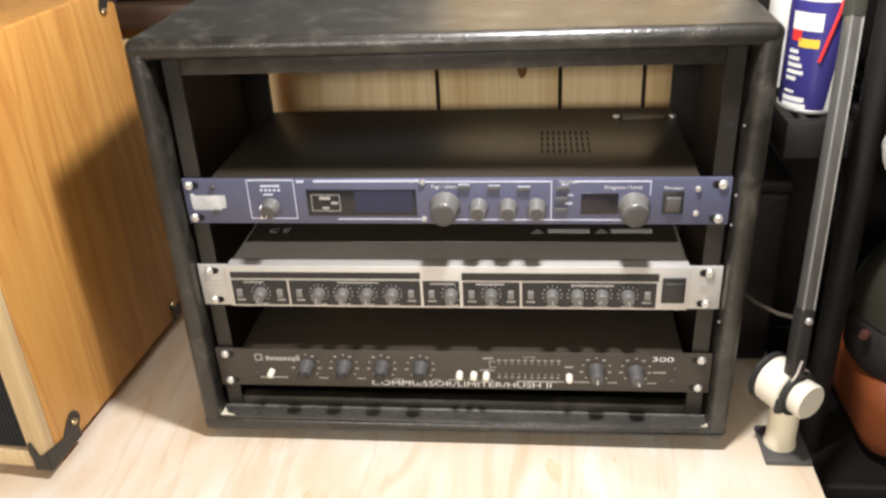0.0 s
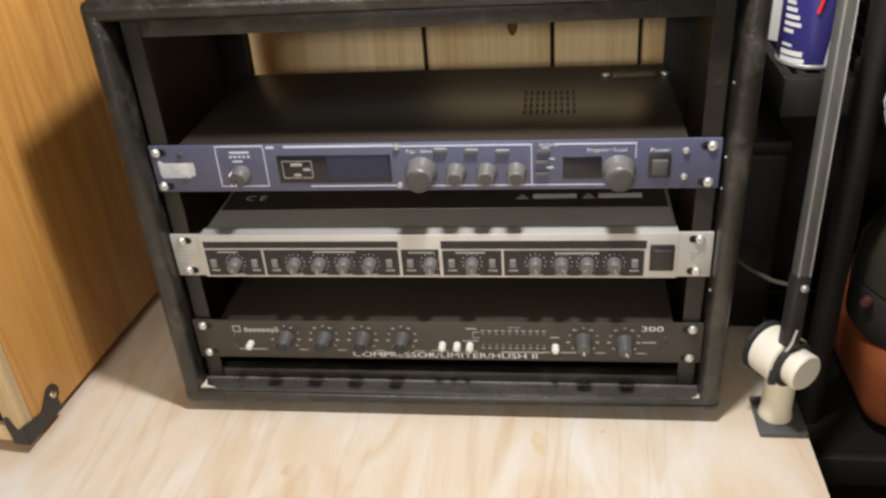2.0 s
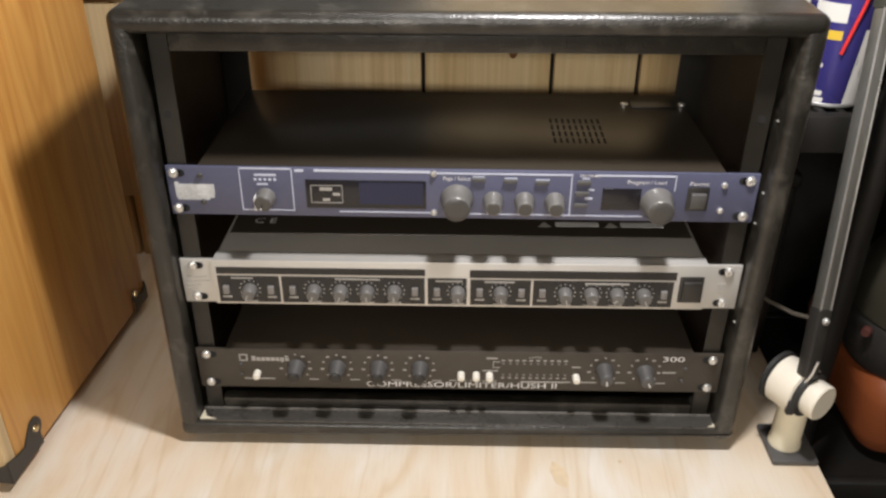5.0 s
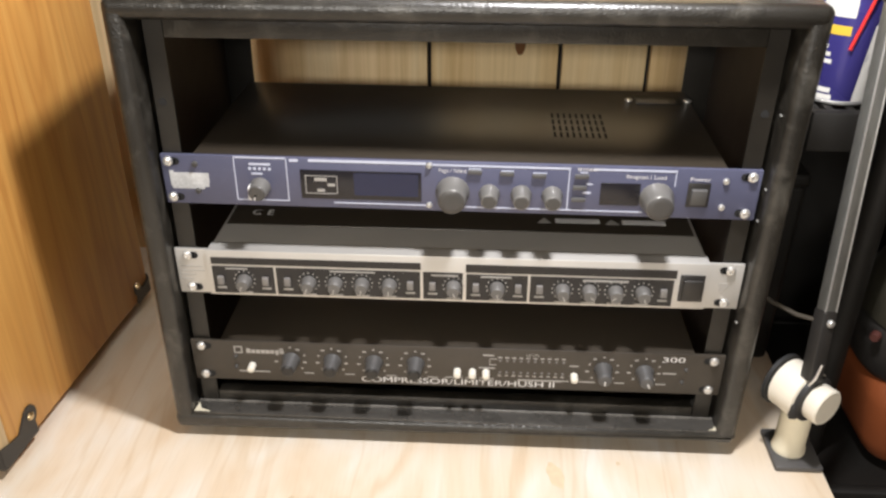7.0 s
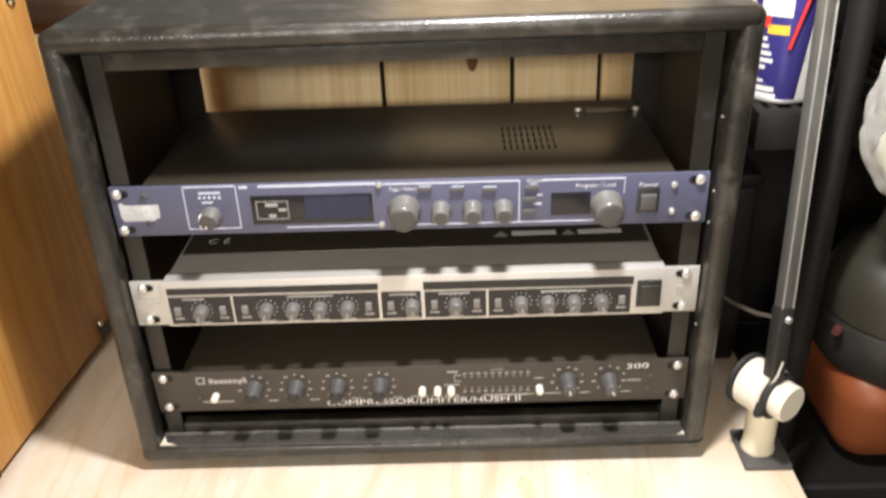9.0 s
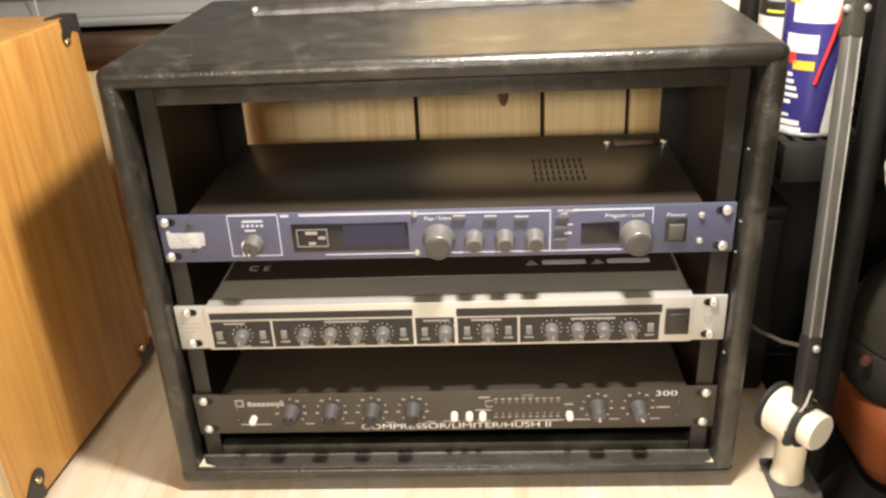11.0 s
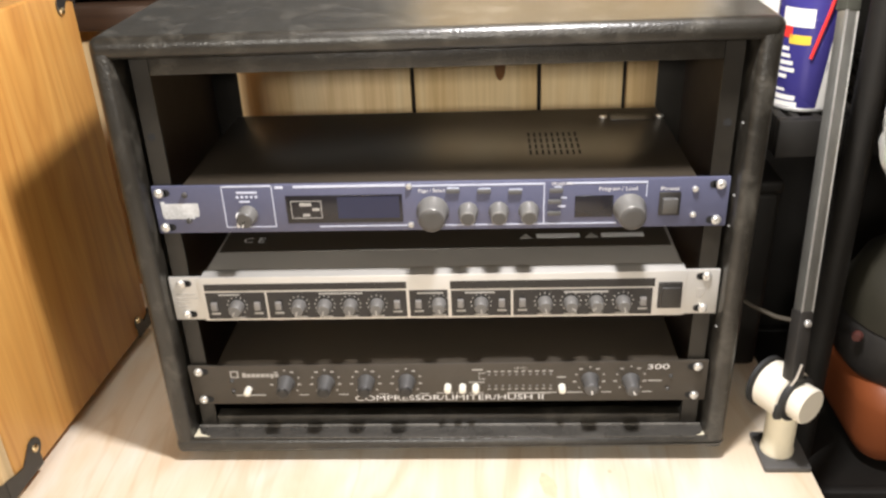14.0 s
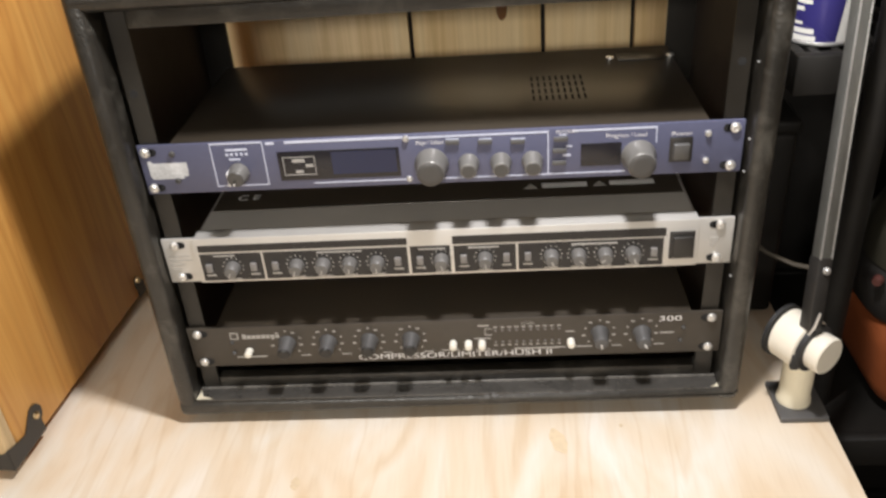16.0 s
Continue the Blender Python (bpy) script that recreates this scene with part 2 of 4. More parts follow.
M_WHITEBTN = plain("ivory_button_plastic", (0.80, 0.77, 0.68), 0.35, 0.0, 0.04, 200)
M_HOLE = plain("dark_slot", (0.009, 0.009, 0.009), 0.8, 0.0, 0.1, 200)
M_PVC = plain("ivory_pvc", (0.78, 0.73, 0.62), 0.32, 0.0, 0.05, 60, 0.04)
M_PVCDULL = plain("cream_pvc", (0.74, 0.68, 0.52), 0.4, 0.0, 0.07, 40, 0.04)
M_RUBBER = plain("black_rubber", (0.020, 0.020, 0.020), 0.6, 0.0, 0.2, 90, 0.15)
M_GRILLE = plain("black_grille_cloth", (0.020, 0.021, 0.024), 0.75, 0.0, 0.2, 700, 0.4)
M_BLIND = plain("grey_blind_slat", (0.145, 0.150, 0.148), 0.45, 0.0, 0.06, 20)
M_CREAM = plain("cream_paint", (0.70, 0.62, 0.46), 0.5, 0.0, 0.05, 30)
M_WHITE = plain("white_paint", (0.82, 0.79, 0.70), 0.5, 0.0, 0.04, 30)
M_ROOM = plain("room_wall_paint", (0.26, 0.20, 0.14), 0.7, 0.0, 0.06, 8, 0.05)
M_CEIL = plain("ceiling_paint", (0.50, 0.46, 0.40), 0.8, 0.0, 0.04, 12, 0.05)
M_CARPET = plain("dark_carpet", (0.11, 0.095, 0.08), 0.9, 0.0, 0.3, 160, 0.6)
M_GLASS = clear("window_glass", (0.9, 0.93, 0.95), 0.02)
M_NIGHT = plain("night_outside", (0.01, 0.012, 0.018), 0.9, 0.0, 0.2, 4)
M_CLEARTUBE = plain("scuffed_steel_tube", (0.20, 0.197, 0.18), 0.30, 0.7, 0.5, 70, 0.1, (1, 1, 0.2))
M_SLEEVE = plain("grey_green_sleeve_plastic", (0.055, 0.055, 0.044), 0.35, 0.0, 0.25, 60, 0.08)
M_CABLE = plain("brown_cable_sheath", (0.034, 0.027, 0.018), 0.45, 0.0, 0.1, 80)
M_CANBLUE = plain("can_blue", (0.050, 0.043, 0.21), 0.26, 0.1, 0.05, 60)
M_CANWHITE = plain("can_white", (0.64, 0.63, 0.59), 0.3, 0.0, 0.04, 60)
M_CANYELLOW = plain("can_yellow", (0.62, 0.42, 0.05), 0.3, 0.0, 0.05, 60)
M_RED = plain("red_plastic", (0.60, 0.035, 0.03), 0.3, 0.0, 0.05, 80)
# The pale base colour holds the lip's glint, with speckled wear over it.
M_LIPGLINT = plain("worn_vinyl_edge", (0.15, 0.14, 0.125), 0.3, 0.0, 0.45, 420, 0.6, spec=0.8, wear=(0.5, 0.48, 0.44))
# Brown of the inner sides as they look in shade, kept as a colour.
M_SHADELINING = plain("dark_brown_board_stain", (0.060, 0.044, 0.034), 0.6, 0.0, 0.25, 50, 0.1)
# Lighter copy of the case vinyl, with the lip's sheen in its colour.
M_LIPFLOOR = plain("glossy_scuffed_vinyl", (0.060, 0.056, 0.050), 0.27, 0.0, 0.35, 220, 0.25, spec=0.9, wear=(0.20, 0.19, 0.17))
M_MARK = plain("pale_worn_print", (0.50, 0.51, 0.52), 0.5, 0.0, 0.35, 420)
M_MIDKNOB = plain("mid_grey_knob_plastic", (0.13, 0.125, 0.118), 0.4, 0.0, 0.1, 300)
M_CAP = plain("black_knob_cap", (0.018, 0.017, 0.016), 0.35, 0.0, 0.1, 300)
M_PALEBTN = plain("pale_grey_button_plastic", (0.20, 0.19, 0.18), 0.45, 0.0, 0.06, 200)
M_DIMRED = plain("dull_red_plastic", (0.07, 0.022, 0.017), 0.45, 0.0, 0.1, 80)
M_DIMINK = plain("dim_ink", (0.16, 0.15, 0.14), 0.55, 0.0, 0.08, 300)
M_LIME = plain("lime_print", (0.50, 0.58, 0.06), 0.4, 0.0, 0.05, 80)
M_ORANGE = plain("orange_plastic", (0.21, 0.055, 0.016), 0.5, 0.0, 0.12, 30, 0.06)
M_OLIVE = plain("olive_grey_plastic", (0.026, 0.0235, 0.016), 0.45, 0.0, 0.15, 40, 0.06)
M_SHELF = plain("matt_black_shelf_plastic", (0.0085, 0.0075, 0.0062), 0.55, 0.0, 0.2, 120, 0.1, spec=0.3)
M_BAG = clear("clear_plastic", (0.93, 0.93, 0.90), 0.18, 0.75, 1.3)


# ---- building blocks ----
def add_box(bm, x0, x1, y0, y1, z0, z1, bev=0.0, seg=2):
    m = Matrix.LocRotScale(((x0 + x1) / 2, (y0 + y1) / 2, (z0 + z1) / 2), None, (x1 - x0, y1 - y0, z1 - z0))
    made = bmesh.ops.create_cube(bm, size=1.0, matrix=m)["verts"]
    if bev:
        edges = {e for v in made for e in v.link_edges}
        bmesh.ops.bevel(bm, geom=list(edges), offset=bev, segments=seg, affect="EDGES", profile=0.5)
    return bm


def block(x0, x1, y0, y1, z0, z1, bev=0.0, seg=2):
    return add_box(bmesh.new(), x0, x1, y0, y1, z0, z1, bev, seg)


AXIS = {"z": Matrix.Identity(4), "y": pose(0, 0, 0, 90), "x": pose(0, 0, 0, 0, 90)}


def add_cyl(bm, at, axis, r0, r1, length, seg=24):
    """A round bar centred on at; for axis y the first radius is the one towards the viewer."""
    m = Matrix.Translation(at) @ AXIS[axis]
    if axis == "y":
        m = Matrix.Translation(at) @ pose(0, 0, 0, -90)
    bmesh.ops.create_cone(bm, cap_ends=True, segments=seg, radius1=r0, radius2=r1, depth=length, matrix=m)
    return bm


def add_lathe(bm, profile, m=Matrix.Identity(4), seg=28, ribs=0.0):
    """Turns (radius, height) pairs round z; ribs: depth of grip ridges."""
    rings = []
    for r, h in profile:
        ring = []
        for i in range(seg):
            a = math.tau * i / seg
            rr = r * (1 - ribs * (i % 2))
            ring.append(bm.verts.new(m @ Vector((rr * math.cos(a), rr * math.sin(a), h))))
        rings.append(ring)
    for a, b in zip(rings, rings[1:]):
        for i in range(seg):
            j = (i + 1) % seg
            bm.faces.new((a[i], a[j], b[j], b[i]))
    bm.faces.new(list(reversed(rings[0])))
    bm.faces.new(rings[-1])
    return bm


def add_prism(bm, outline, depth, m):
    """An outline in x, y pulled along z, then placed by m."""
    low = [bm.verts.new(m @ Vector((x, y, 0))) for x, y in outline]
    high = [bm.verts.new(m @ Vector((x, y, depth))) for x, y in outline]
    n = len(low)
    bm.faces.new(list(reversed(low)))
    bm.faces.new(high)
    for i in range(n):
        j = (i + 1) % n
        bm.faces.new((low[i], low[j], high[j], high[i]))
    return bm


def add_tube(bm, points, radius, seg=10):
    """A round bar along a line of points."""
    pts = [Vector(p) for p in points]
    rings = []
    for i, p in enumerate(pts):
        d = (pts[min(i + 1, len(pts) - 1)] - pts[max(i - 1, 0)]).normalized()
        side = d.orthogonal().normalized()
        if rings:
            side = (keep - d * keep.dot(d)).normalized()
        keep = side
        up = d.cross(side)
        rings.append([bm.verts.new(p + radius * (math.cos(a) * side + math.sin(a) * up)) for a in (math.tau * k / seg for k in range(seg))])
    for a, b in zip(rings, rings[1:]):
        for k in range(seg):
            j = (k + 1) % seg
            bm.faces.new((a[k], a[j], b[j], b[k]))
    bm.faces.new(list(reversed(rings[0])))
    bm.faces.new(rings[-1])
    return bm


def mesh_of(name, bm, material, smooth=True):
    me = bpy.data.meshes.new(name)
    bmesh.ops.recalc_face_normals(bm, faces=bm.faces[:])
    bm.to_mesh(me)
    bm.free()
    me.materials.append(material)
    if smooth:
        me.polygons.foreach_set("use_smooth", [True] * len(me.polygons))
        me.set_sharp_from_angle(angle=radians(38))
    return me


def part(name, bm, material, parent, label="", loc=None, rot=None):
    """Links a bmesh as one mesh object under a thing or a part."""
    ob = new(name, mesh_of(name, bm, material))
    ob.parent = parent
    if loc:
        ob.location = loc
    if rot:
        ob.rotation_euler = [radians(a) for a in rot]
    return tagged(ob, label)


def again(ob, parent, loc, rot=None):
    """The same mesh once more, as an object of its own."""
    other = new(ob.name.split(".")[0], ob.data)
    other.parent, other.location = parent, loc
    other.rotation_euler = [radians(a) for a in rot] if rot else ob.rotation_euler
    if "label" in ob:
        other["label"] = ob["label"]
    return other


def thing(name, at, label, category, group=""):
    ob = new(name)
    ob.location = at
    ob.empty_display_size = 0.02
    return tagged(ob, label, category, group)


def solid(name, bm, material, label, category="", kind=""):
    return tagged(new(name, mesh_of(name, bm, material)), label, category, "", kind)


def lettering(text, x0, x1, z, high, y, material, parent, name="lettering"):
    """Flat printed words that face the viewer, from x0 to x1, on the base line z."""
    cu = bpy.data.curves.new(name, "FONT")
    cu.body, cu.size, cu.extrude, cu.resolution_u = text, 1.0, 0.0, 3
    tmp = new("tmp_text", cu)
    bpy.context.view_layer.update()
    me = bpy.data.meshes.new_from_object(tmp.evaluated_get(bpy.context.evaluated_depsgraph_get()))
    bpy.data.objects.remove(tmp)
    co = [v.co.copy() for v in me.vertices]
    lo, hi = min(c.x for c in co), max(c.x for c in co)
    top = max(c.y for c in co)
    for v, c in zip(me.vertices, co):
        v.co = (x0 + (c.x - lo) / (hi - lo) * (x1 - x0), y, z + c.y / top * high)
    me.materials.clear()
    me.materials.append(material)
    me.name = name
    ob = new(name, me)
    ob.parent = parent
    return ob


def bars(bm, rows, y, thick=0.0003):
    """Printed marks: boxes (x0, x1, z0, z1) that stand a hair proud of the panel."""
    for x0, x1, z0, z1 in rows:
        add_box(bm, x0, x1, y - thick, y, z0, z1)
    return bm


def screw_mesh(parent, at, r=0.0042, label="nickel pan-head screw", material=None):
    bm = bmesh.new()
    add_lathe(bm, [(r, 0.0), (r, 0.0010), (r * 0.86, 0.0021), (r * 0.5, 0.0027), (r * 0.46, 0.0016), (0.0002, 0.0014)], pose(0, 0, 0, 90), 16)
    return part("screw", bm, material or M_CHROME, parent, label, at)


M_AMBER = plain("amber_knot_wood", (0.70, 0.56, 0.38), 0.55, 0.0, 0.16, 130)


# ---- the room ----
def room():
    solid("floor", block(-2.2, 2.6, -4.6, 0.5, FLOOR - 0.05, FLOOR), M_CARPET, "dark short-pile carpet floor", "floor", "structure")
    solid("ceiling", block(-2.2, 2.6, -4.6, 0.5, CEIL, CEIL + 0.05), M_CEIL, "off-white painted ceiling", "ceiling", "structure")
    solid("wall_west", block(-2.25, -2.2, -4.6, 0.5, FLOOR, CEIL), M_ROOM, "tan painted room wall", "wall", "structure")
    solid("wall_east", block(2.6, 2.65, -4.6, 0.5, FLOOR, CEIL), M_ROOM, "tan painted room wall", "wall", "structure")
    solid("wall_south", block(-2.2, 2.6, -4.65, -4.6, FLOOR, CEIL), M_ROOM, "tan painted room wall", "wall", "structure")
    back = bmesh.new()
    add_box(back, -2.2, -1.06, WALL + 0.014, WALL + 0.10, FLOOR, CEIL)
    add_box(back, -0.047, 2.6, WALL + 0.014, WALL + 0.10, FLOOR, CEIL)
    add_box(back, -1.06, -0.047, WALL + 0.014, WALL + 0.10, FLOOR, 0.262)
    add_box(back, -1.06, -0.047, WALL + 0.014, WALL + 0.10, 1.12, CEIL)
    return solid("wall_north", back, M_HOLE, "wall clad in vertical knotty pine panelling", "wall", "structure")


wall_north = room()


def window():
    win = tagged(new("window_1"), "window with closed grey blinds above the bench", "window", "", "structure")
    win.location = (-0.55, WALL, 0.3)
    fx, fz = 0.55, -0.3
    part("pane", block(-1.06 + fx, -0.06 + fx, 0.075, 0.079, 0.29 + fz, 1.12 + fz), M_GLASS, win).visible_shadow = False
    part("jamb", block(-0.046 + fx, -0.024 + fx, -0.010, 0.09, 0.262 + fz, 1.17 + fz, 0.002), M_CREAM, win, "cream painted jamb")
    part("jamb", block(-1.09 + fx, -1.065 + fx, -0.010, 0.09, 0.262 + fz, 1.17 + fz, 0.002), M_CREAM, win, "cream painted jamb")
    part("head", block(-1.065 + fx, -0.046 + fx, -0.010, 0.09, 1.13 + fz, 1.17 + fz, 0.002), M_CREAM, win, "cream painted head")
    part("sill", block(-1.10 + fx, -0.047 + fx, -0.028, 0.09, 0.266 + fz, 0.294 + fz, 0.004), M_SILL, win, "dark brown wooden sill")
    part("apron", block(-1.09 + fx, -0.286 + fx, -0.010, -0.0005, 0.010 + fz, 0.2655 + fz, 0.002), M_TRIM, win, "pale tan apron board")
    part("bottom_rail", block(-1.055 + fx, -0.052 + fx, -0.008, 0.018, 0.301 + fz, 0.312 + fz, 0.003), M_BLIND, win)
    bm = bmesh.new()
    outline = []
    for i in range(7):
        u = i / 6 * 2 - 1
        outline.append((u * 0.0125, 0.0022 * (1 - u * u)))
    outline += [(x, y - 0.0008) for x, y in reversed(outline)]
    add_prism(bm, outline, 1.003, Matrix(((0, 0, 1, -1.055 + fx), (1, 0, 0, 0), (0, 1, 0, 0), (0, 0, 0, 1))))
    slat = part("slat", bm, M_BLIND, win, "", (0, 0.006, 0.3235 + fz), (66, 0, 0))
    for i in range(1, 36):
        again(slat, win, (0, 0.006, 0.3235 + fz + 0.0238 * i))
    for x in (-0.197, -0.47, -0.83):
        part("cord", add_tube(bmesh.new(), [(x + fx, -0.010, 0.30 + fz), (x + fx, -0.010, 0.7 + fz), (x + fx, -0.010, 1.12 + fz)], 0.0009, 6), M_GREYINK, win)
    solid("backdrop", block(-1.4, 0.3, WALL + 0.6, WALL + 0.62, -0.2, 1.6), M_NIGHT, "dark night outside the window", "backdrop", "structure")


window()


def bench():
    b = thing("workbench", (0, 0, TABLE), "plywood workbench top on a plain timber frame", "workbench")
    part("top", block(-2.0, 0.336, -1.05, WALL + 0.010, -0.018, 0, 0.0015), M_PLY, b, "pale birch plywood sheet with brown knots")
    for x, y, rx, ry, turn in ((0.094, -0.052, 0.0070, 0.0160, 14), (-0.137, -0.097, 0.0042, 0.0072, 0), (0.152, -0.034, 0.0018, 0.0022, 0)):
        bm = bmesh.new()
        ring = [bm.verts.new((rx * math.cos(k * 0.35) * (1 + 0.12 * math.sin(k * 1.9)), ry * math.sin(k * 0.35) * (1 + 0.10 * math.cos(k * 1.3)), 0.0003)) for k in range(18)]
        tip = bm.verts.new((0, 0, 0.0005))
        for k in range(18):
            bm.faces.new((ring[k], ring[(k + 1) % 18], tip))
        part("knot", bm, M_AMBER, b, "amber knot in the veneer", (x, y, 0), (0, 0, turn))
    for x in (-1.95, 0.25):
        for y in (-1.0, 0.24):
            part("leg", block(x, x + 0.07, y, y + 0.07, FLOOR - TABLE, -0.018, 0.003), M_TRIM, b)
    part("apron", block(-1.88, 0.25, -0.99, -0.955, -0.11, -0.018, 0.002), M_TRIM, b)


bench()


# ---- the rack case ----
HX, DEPTH, CZ0, CZ1, BOARD, FOOTB, LEAN = 0.2597, 0.288, -0.070, 0.3315, 0.0178, 0.0175, 0.010


def rack_case():
    case = thing("rack_case", (0, 0, TABLE), "black vinyl-covered eight-space equipment rack case on the bench", "rack case")
    z0, z1 = CZ0 - TABLE, CZ1 - TABLE
    yf = -0.020
    part("top_board", block(-HX, HX, yf, DEPTH, z1 - BOARD, z1, 0.0082, 6), M_TOLEX, case)
    part("bottom_board", block(-HX, HX, yf, DEPTH, z0, z0 + FOOTB, 0.006, 4), M_TOLEX, case)
    for s in (-1, 1):
        xs = sorted((s * (HX - 0.0006), s * (HX - BOARD)))
        part("side_board", block(xs[0], xs[1], yf + 0.0006, DEPTH - 0.0006, z0 + 0.004, z1 - 0.004, 0.006, 4), M_TOLEX, case)
    # inner frame: steel rails at the sides, covered strips along top and bottom
    for s in (-1, 1):
        rail = bmesh.new()
        xs = sorted((s * 0.2372, s * 0.2225))
        add_box(rail, xs[0], xs[1], 0.0004, 0.0026, z0 + FOOTB, z1 - BOARD)
        xs = sorted((s * 0.2372, s * 0.2350))
        add_box(rail, xs[0], xs[1], 0.0026, 0.030, z0 + FOOTB, z1 - BOARD)
        # A black block set behind the rail gap stands in for its deep shade.
        xs = sorted((s * 0.2420, s * 0.2374))
        part("cleat", block(xs[0], xs[1], 0.0200, 0.0300, z0 + FOOTB, z1 - BOARD), M_RAIL, case)
        r = part("rail", rail, M_RAIL, case, "black steel mounting rail")
        part("rail_hole", add_cyl(bmesh.new(), (s * 0.2310, 0.0003, 0.246 - TABLE), "y", 0.0032, 0.0032, 0.0005, 12), M_HOLE, r)
        xs = sorted((s * 0.2419, s * 0.2404))
        part("lining", block(xs[0], xs[1], 0.031, DEPTH - 0.004, z0 + FOOTB, z1 - BOARD), M_SHADELINING, case, "thin added panel in the brown of the shaded inner side")
        rear = bmesh.new()
        xs = sorted((s * 0.2420, s * 0.2140))
        add_box(rear, xs[0], xs[1], 0.1985, 0.2010, z0 + FOOTB, z1 - BOARD)
        part("rear_rail", rear, M_RAIL, case)
    for zz, yy in ((0.247, -0.0035), (0.187, -0.0065), (0.158, -0.0035), (0.062, -0.0065)):
        screw_mesh(case, (0.2412, yy, zz - TABLE), 0.0008, "small bright staple head")
    part("top_strip", block(-0.2225, 0.2225, 0.0006, 0.012, 0.2965 - TABLE, z1 - BOARD + 0.0005, 0.0010), M_TOLEX, case)
    part("bottom_strip", block(-0.2225, 0.2225, 0.0015, 0.014, z0 + FOOTB - 0.0005, z0 + FOOTB + 0.0120, 0.0015), M_TOLEX, case)
    part("lip_edge", block(-0.2415, 0.2415, -0.0012, 0.0012, z0 + FOOTB - 0.001, z0 + FOOTB + 0.0018, 0.0007), M_LIPGLINT, case, "scuffed lip edge, coloured pale for its glint")
    part("lip_floor", block(-0.2415, 0.2415, -0.0175, -0.0014, z0 + FOOTB - 0.001, z0 + FOOTB + 0.0006, 0.0005), M_LIPFLOOR, case, "scuffed vinyl lip in a paler, lit tone")
    for x in (-0.22, 0.22):
        for y in (0.035, 0.225):
            part("rubber_foot", add_lathe(bmesh.new(), [(0.015, 0.0), (0.0165, 0.0015), (0.014, z0 + 0.0005)], pose(x, y, 0)), M_RUBBER, case)
    # strap handle along the lid, with steel end caps
    strap = bmesh.new()
    n = 40
    prof = [(0.013 - 0.013 * math.cos(math.pi * k / 12), 0.0106 * math.sin(math.pi * k / 12) ** 0.8 if 0 < k < 12 else 0.0) for k in range(13)]
    rings = []
    for i in range(n + 1):
        u = i / n * 2 - 1
        bend = 0.0016 * (1 - u * u)
        rings.append([strap.verts.new((u * 0.180 - 0.003, 0.178 + y + 0.0006 * math.sin(i * 1.7), z1 + 0.0003 + (z + bend if z else 0) + (0.0005 * math.sin(i * 2.3 + y * 300) if z else 0))) for y, z in prof])
    for ra, rb in zip(rings, rings[1:]):
        for k in range(len(prof) - 1):
            strap.faces.new((ra[k], ra[k + 1], rb[k + 1], rb[k]))
        strap.faces.new((ra[-1], ra[0], rb[0], rb[-1]))
    strap.faces.new(rings[0])
    strap.faces.new(list(reversed(rings[-1])))
    handle = part("handle", strap, M_STRAP, case, "glossy black strap handle")
    for s in (-1, 1):
        cap = add_box(bmesh.new(), s * 0.179 - 0.003 - 0.0035, s * 0.179 - 0.003 + 0.0035, 0.1785, 0.2030, z1 + 0.0002, z1 + 0.0085, 0.0025)
        part("end_cap", cap, M_CHROME, handle, "steel end cap")
    # corners of the lip where the covering has rubbed through
    for s, w in ((-1, 0.016), (1, 0.007)):
        tri = [(0, 0), (w, 0), (w * 0.35, w * 0.25), (w * 0.1, w * 0.8)]
        m = Matrix(((-s, 0, 0, s * 0.2417), (0, 1, 0, -0.016), (0, 0, 1, z0 + FOOTB + 0.0005), (0, 0, 0, 1)))
        part("worn_patch", add_prism(bmesh.new(), tri if s < 0 else list(reversed(tri)), 0.0006, m), M_PVCDULL, case, "pale scuff where the covering is worn")
    # the old case leans a little to one side
    for ob in case.children_recursive:
        for v in ob.data.vertices:
            if ob.name.startswith("bottom_board") and v.co.z < z0 + 0.007 or ob.name.startswith("rubber_foot") and v.co.z > z0 - 0.001:
                v.co.z += 0.0070 * max(0.0, (v.co.x + HX) / (2 * HX)) ** 1.5
            v.co.x += LEAN * (v.co.z + ob.location.z + TABLE - 0.10)
    return case


M_STRAP = plain("glossy_black_vinyl", (0.034, 0.031, 0.028), 0.30, 0.0, 0.25, 260, 0.9, spec=0.9)
rack_case()


# ---- the rack units ----
def ears(unit, high, xs=0.2326):
    """Four mounting screws, with the open end of each oval hole beside it."""
    first = screw_mesh(unit, (-xs - 0.0006, -0.0032, 0.01588))
    hole = bmesh.new()
    add_cyl(hole, (0.0055, 0, 0), "y", 0.0032, 0.0032, 0.0004, 14)
    add_box(hole, 0.0, 0.0055, -0.0002, 0.0002, -0.0032, 0.0032)
    slot = part("slot", hole, M_HOLE, unit, "", (-xs, -0.0033, 0.01588))
    for x, z in ((-xs - 0.0006, -0.01588), (xs + 0.0004, 0.01588), (xs - 0.0004, -0.01588)):
        again(first, unit, (x, -0.0032, z))
    again(slot, unit, (-xs, -0.0033, -0.01588))
    for z in (0.01588, -0.01588):
        again(slot, unit, (xs, -0.0033, z), (0, 180, 0))


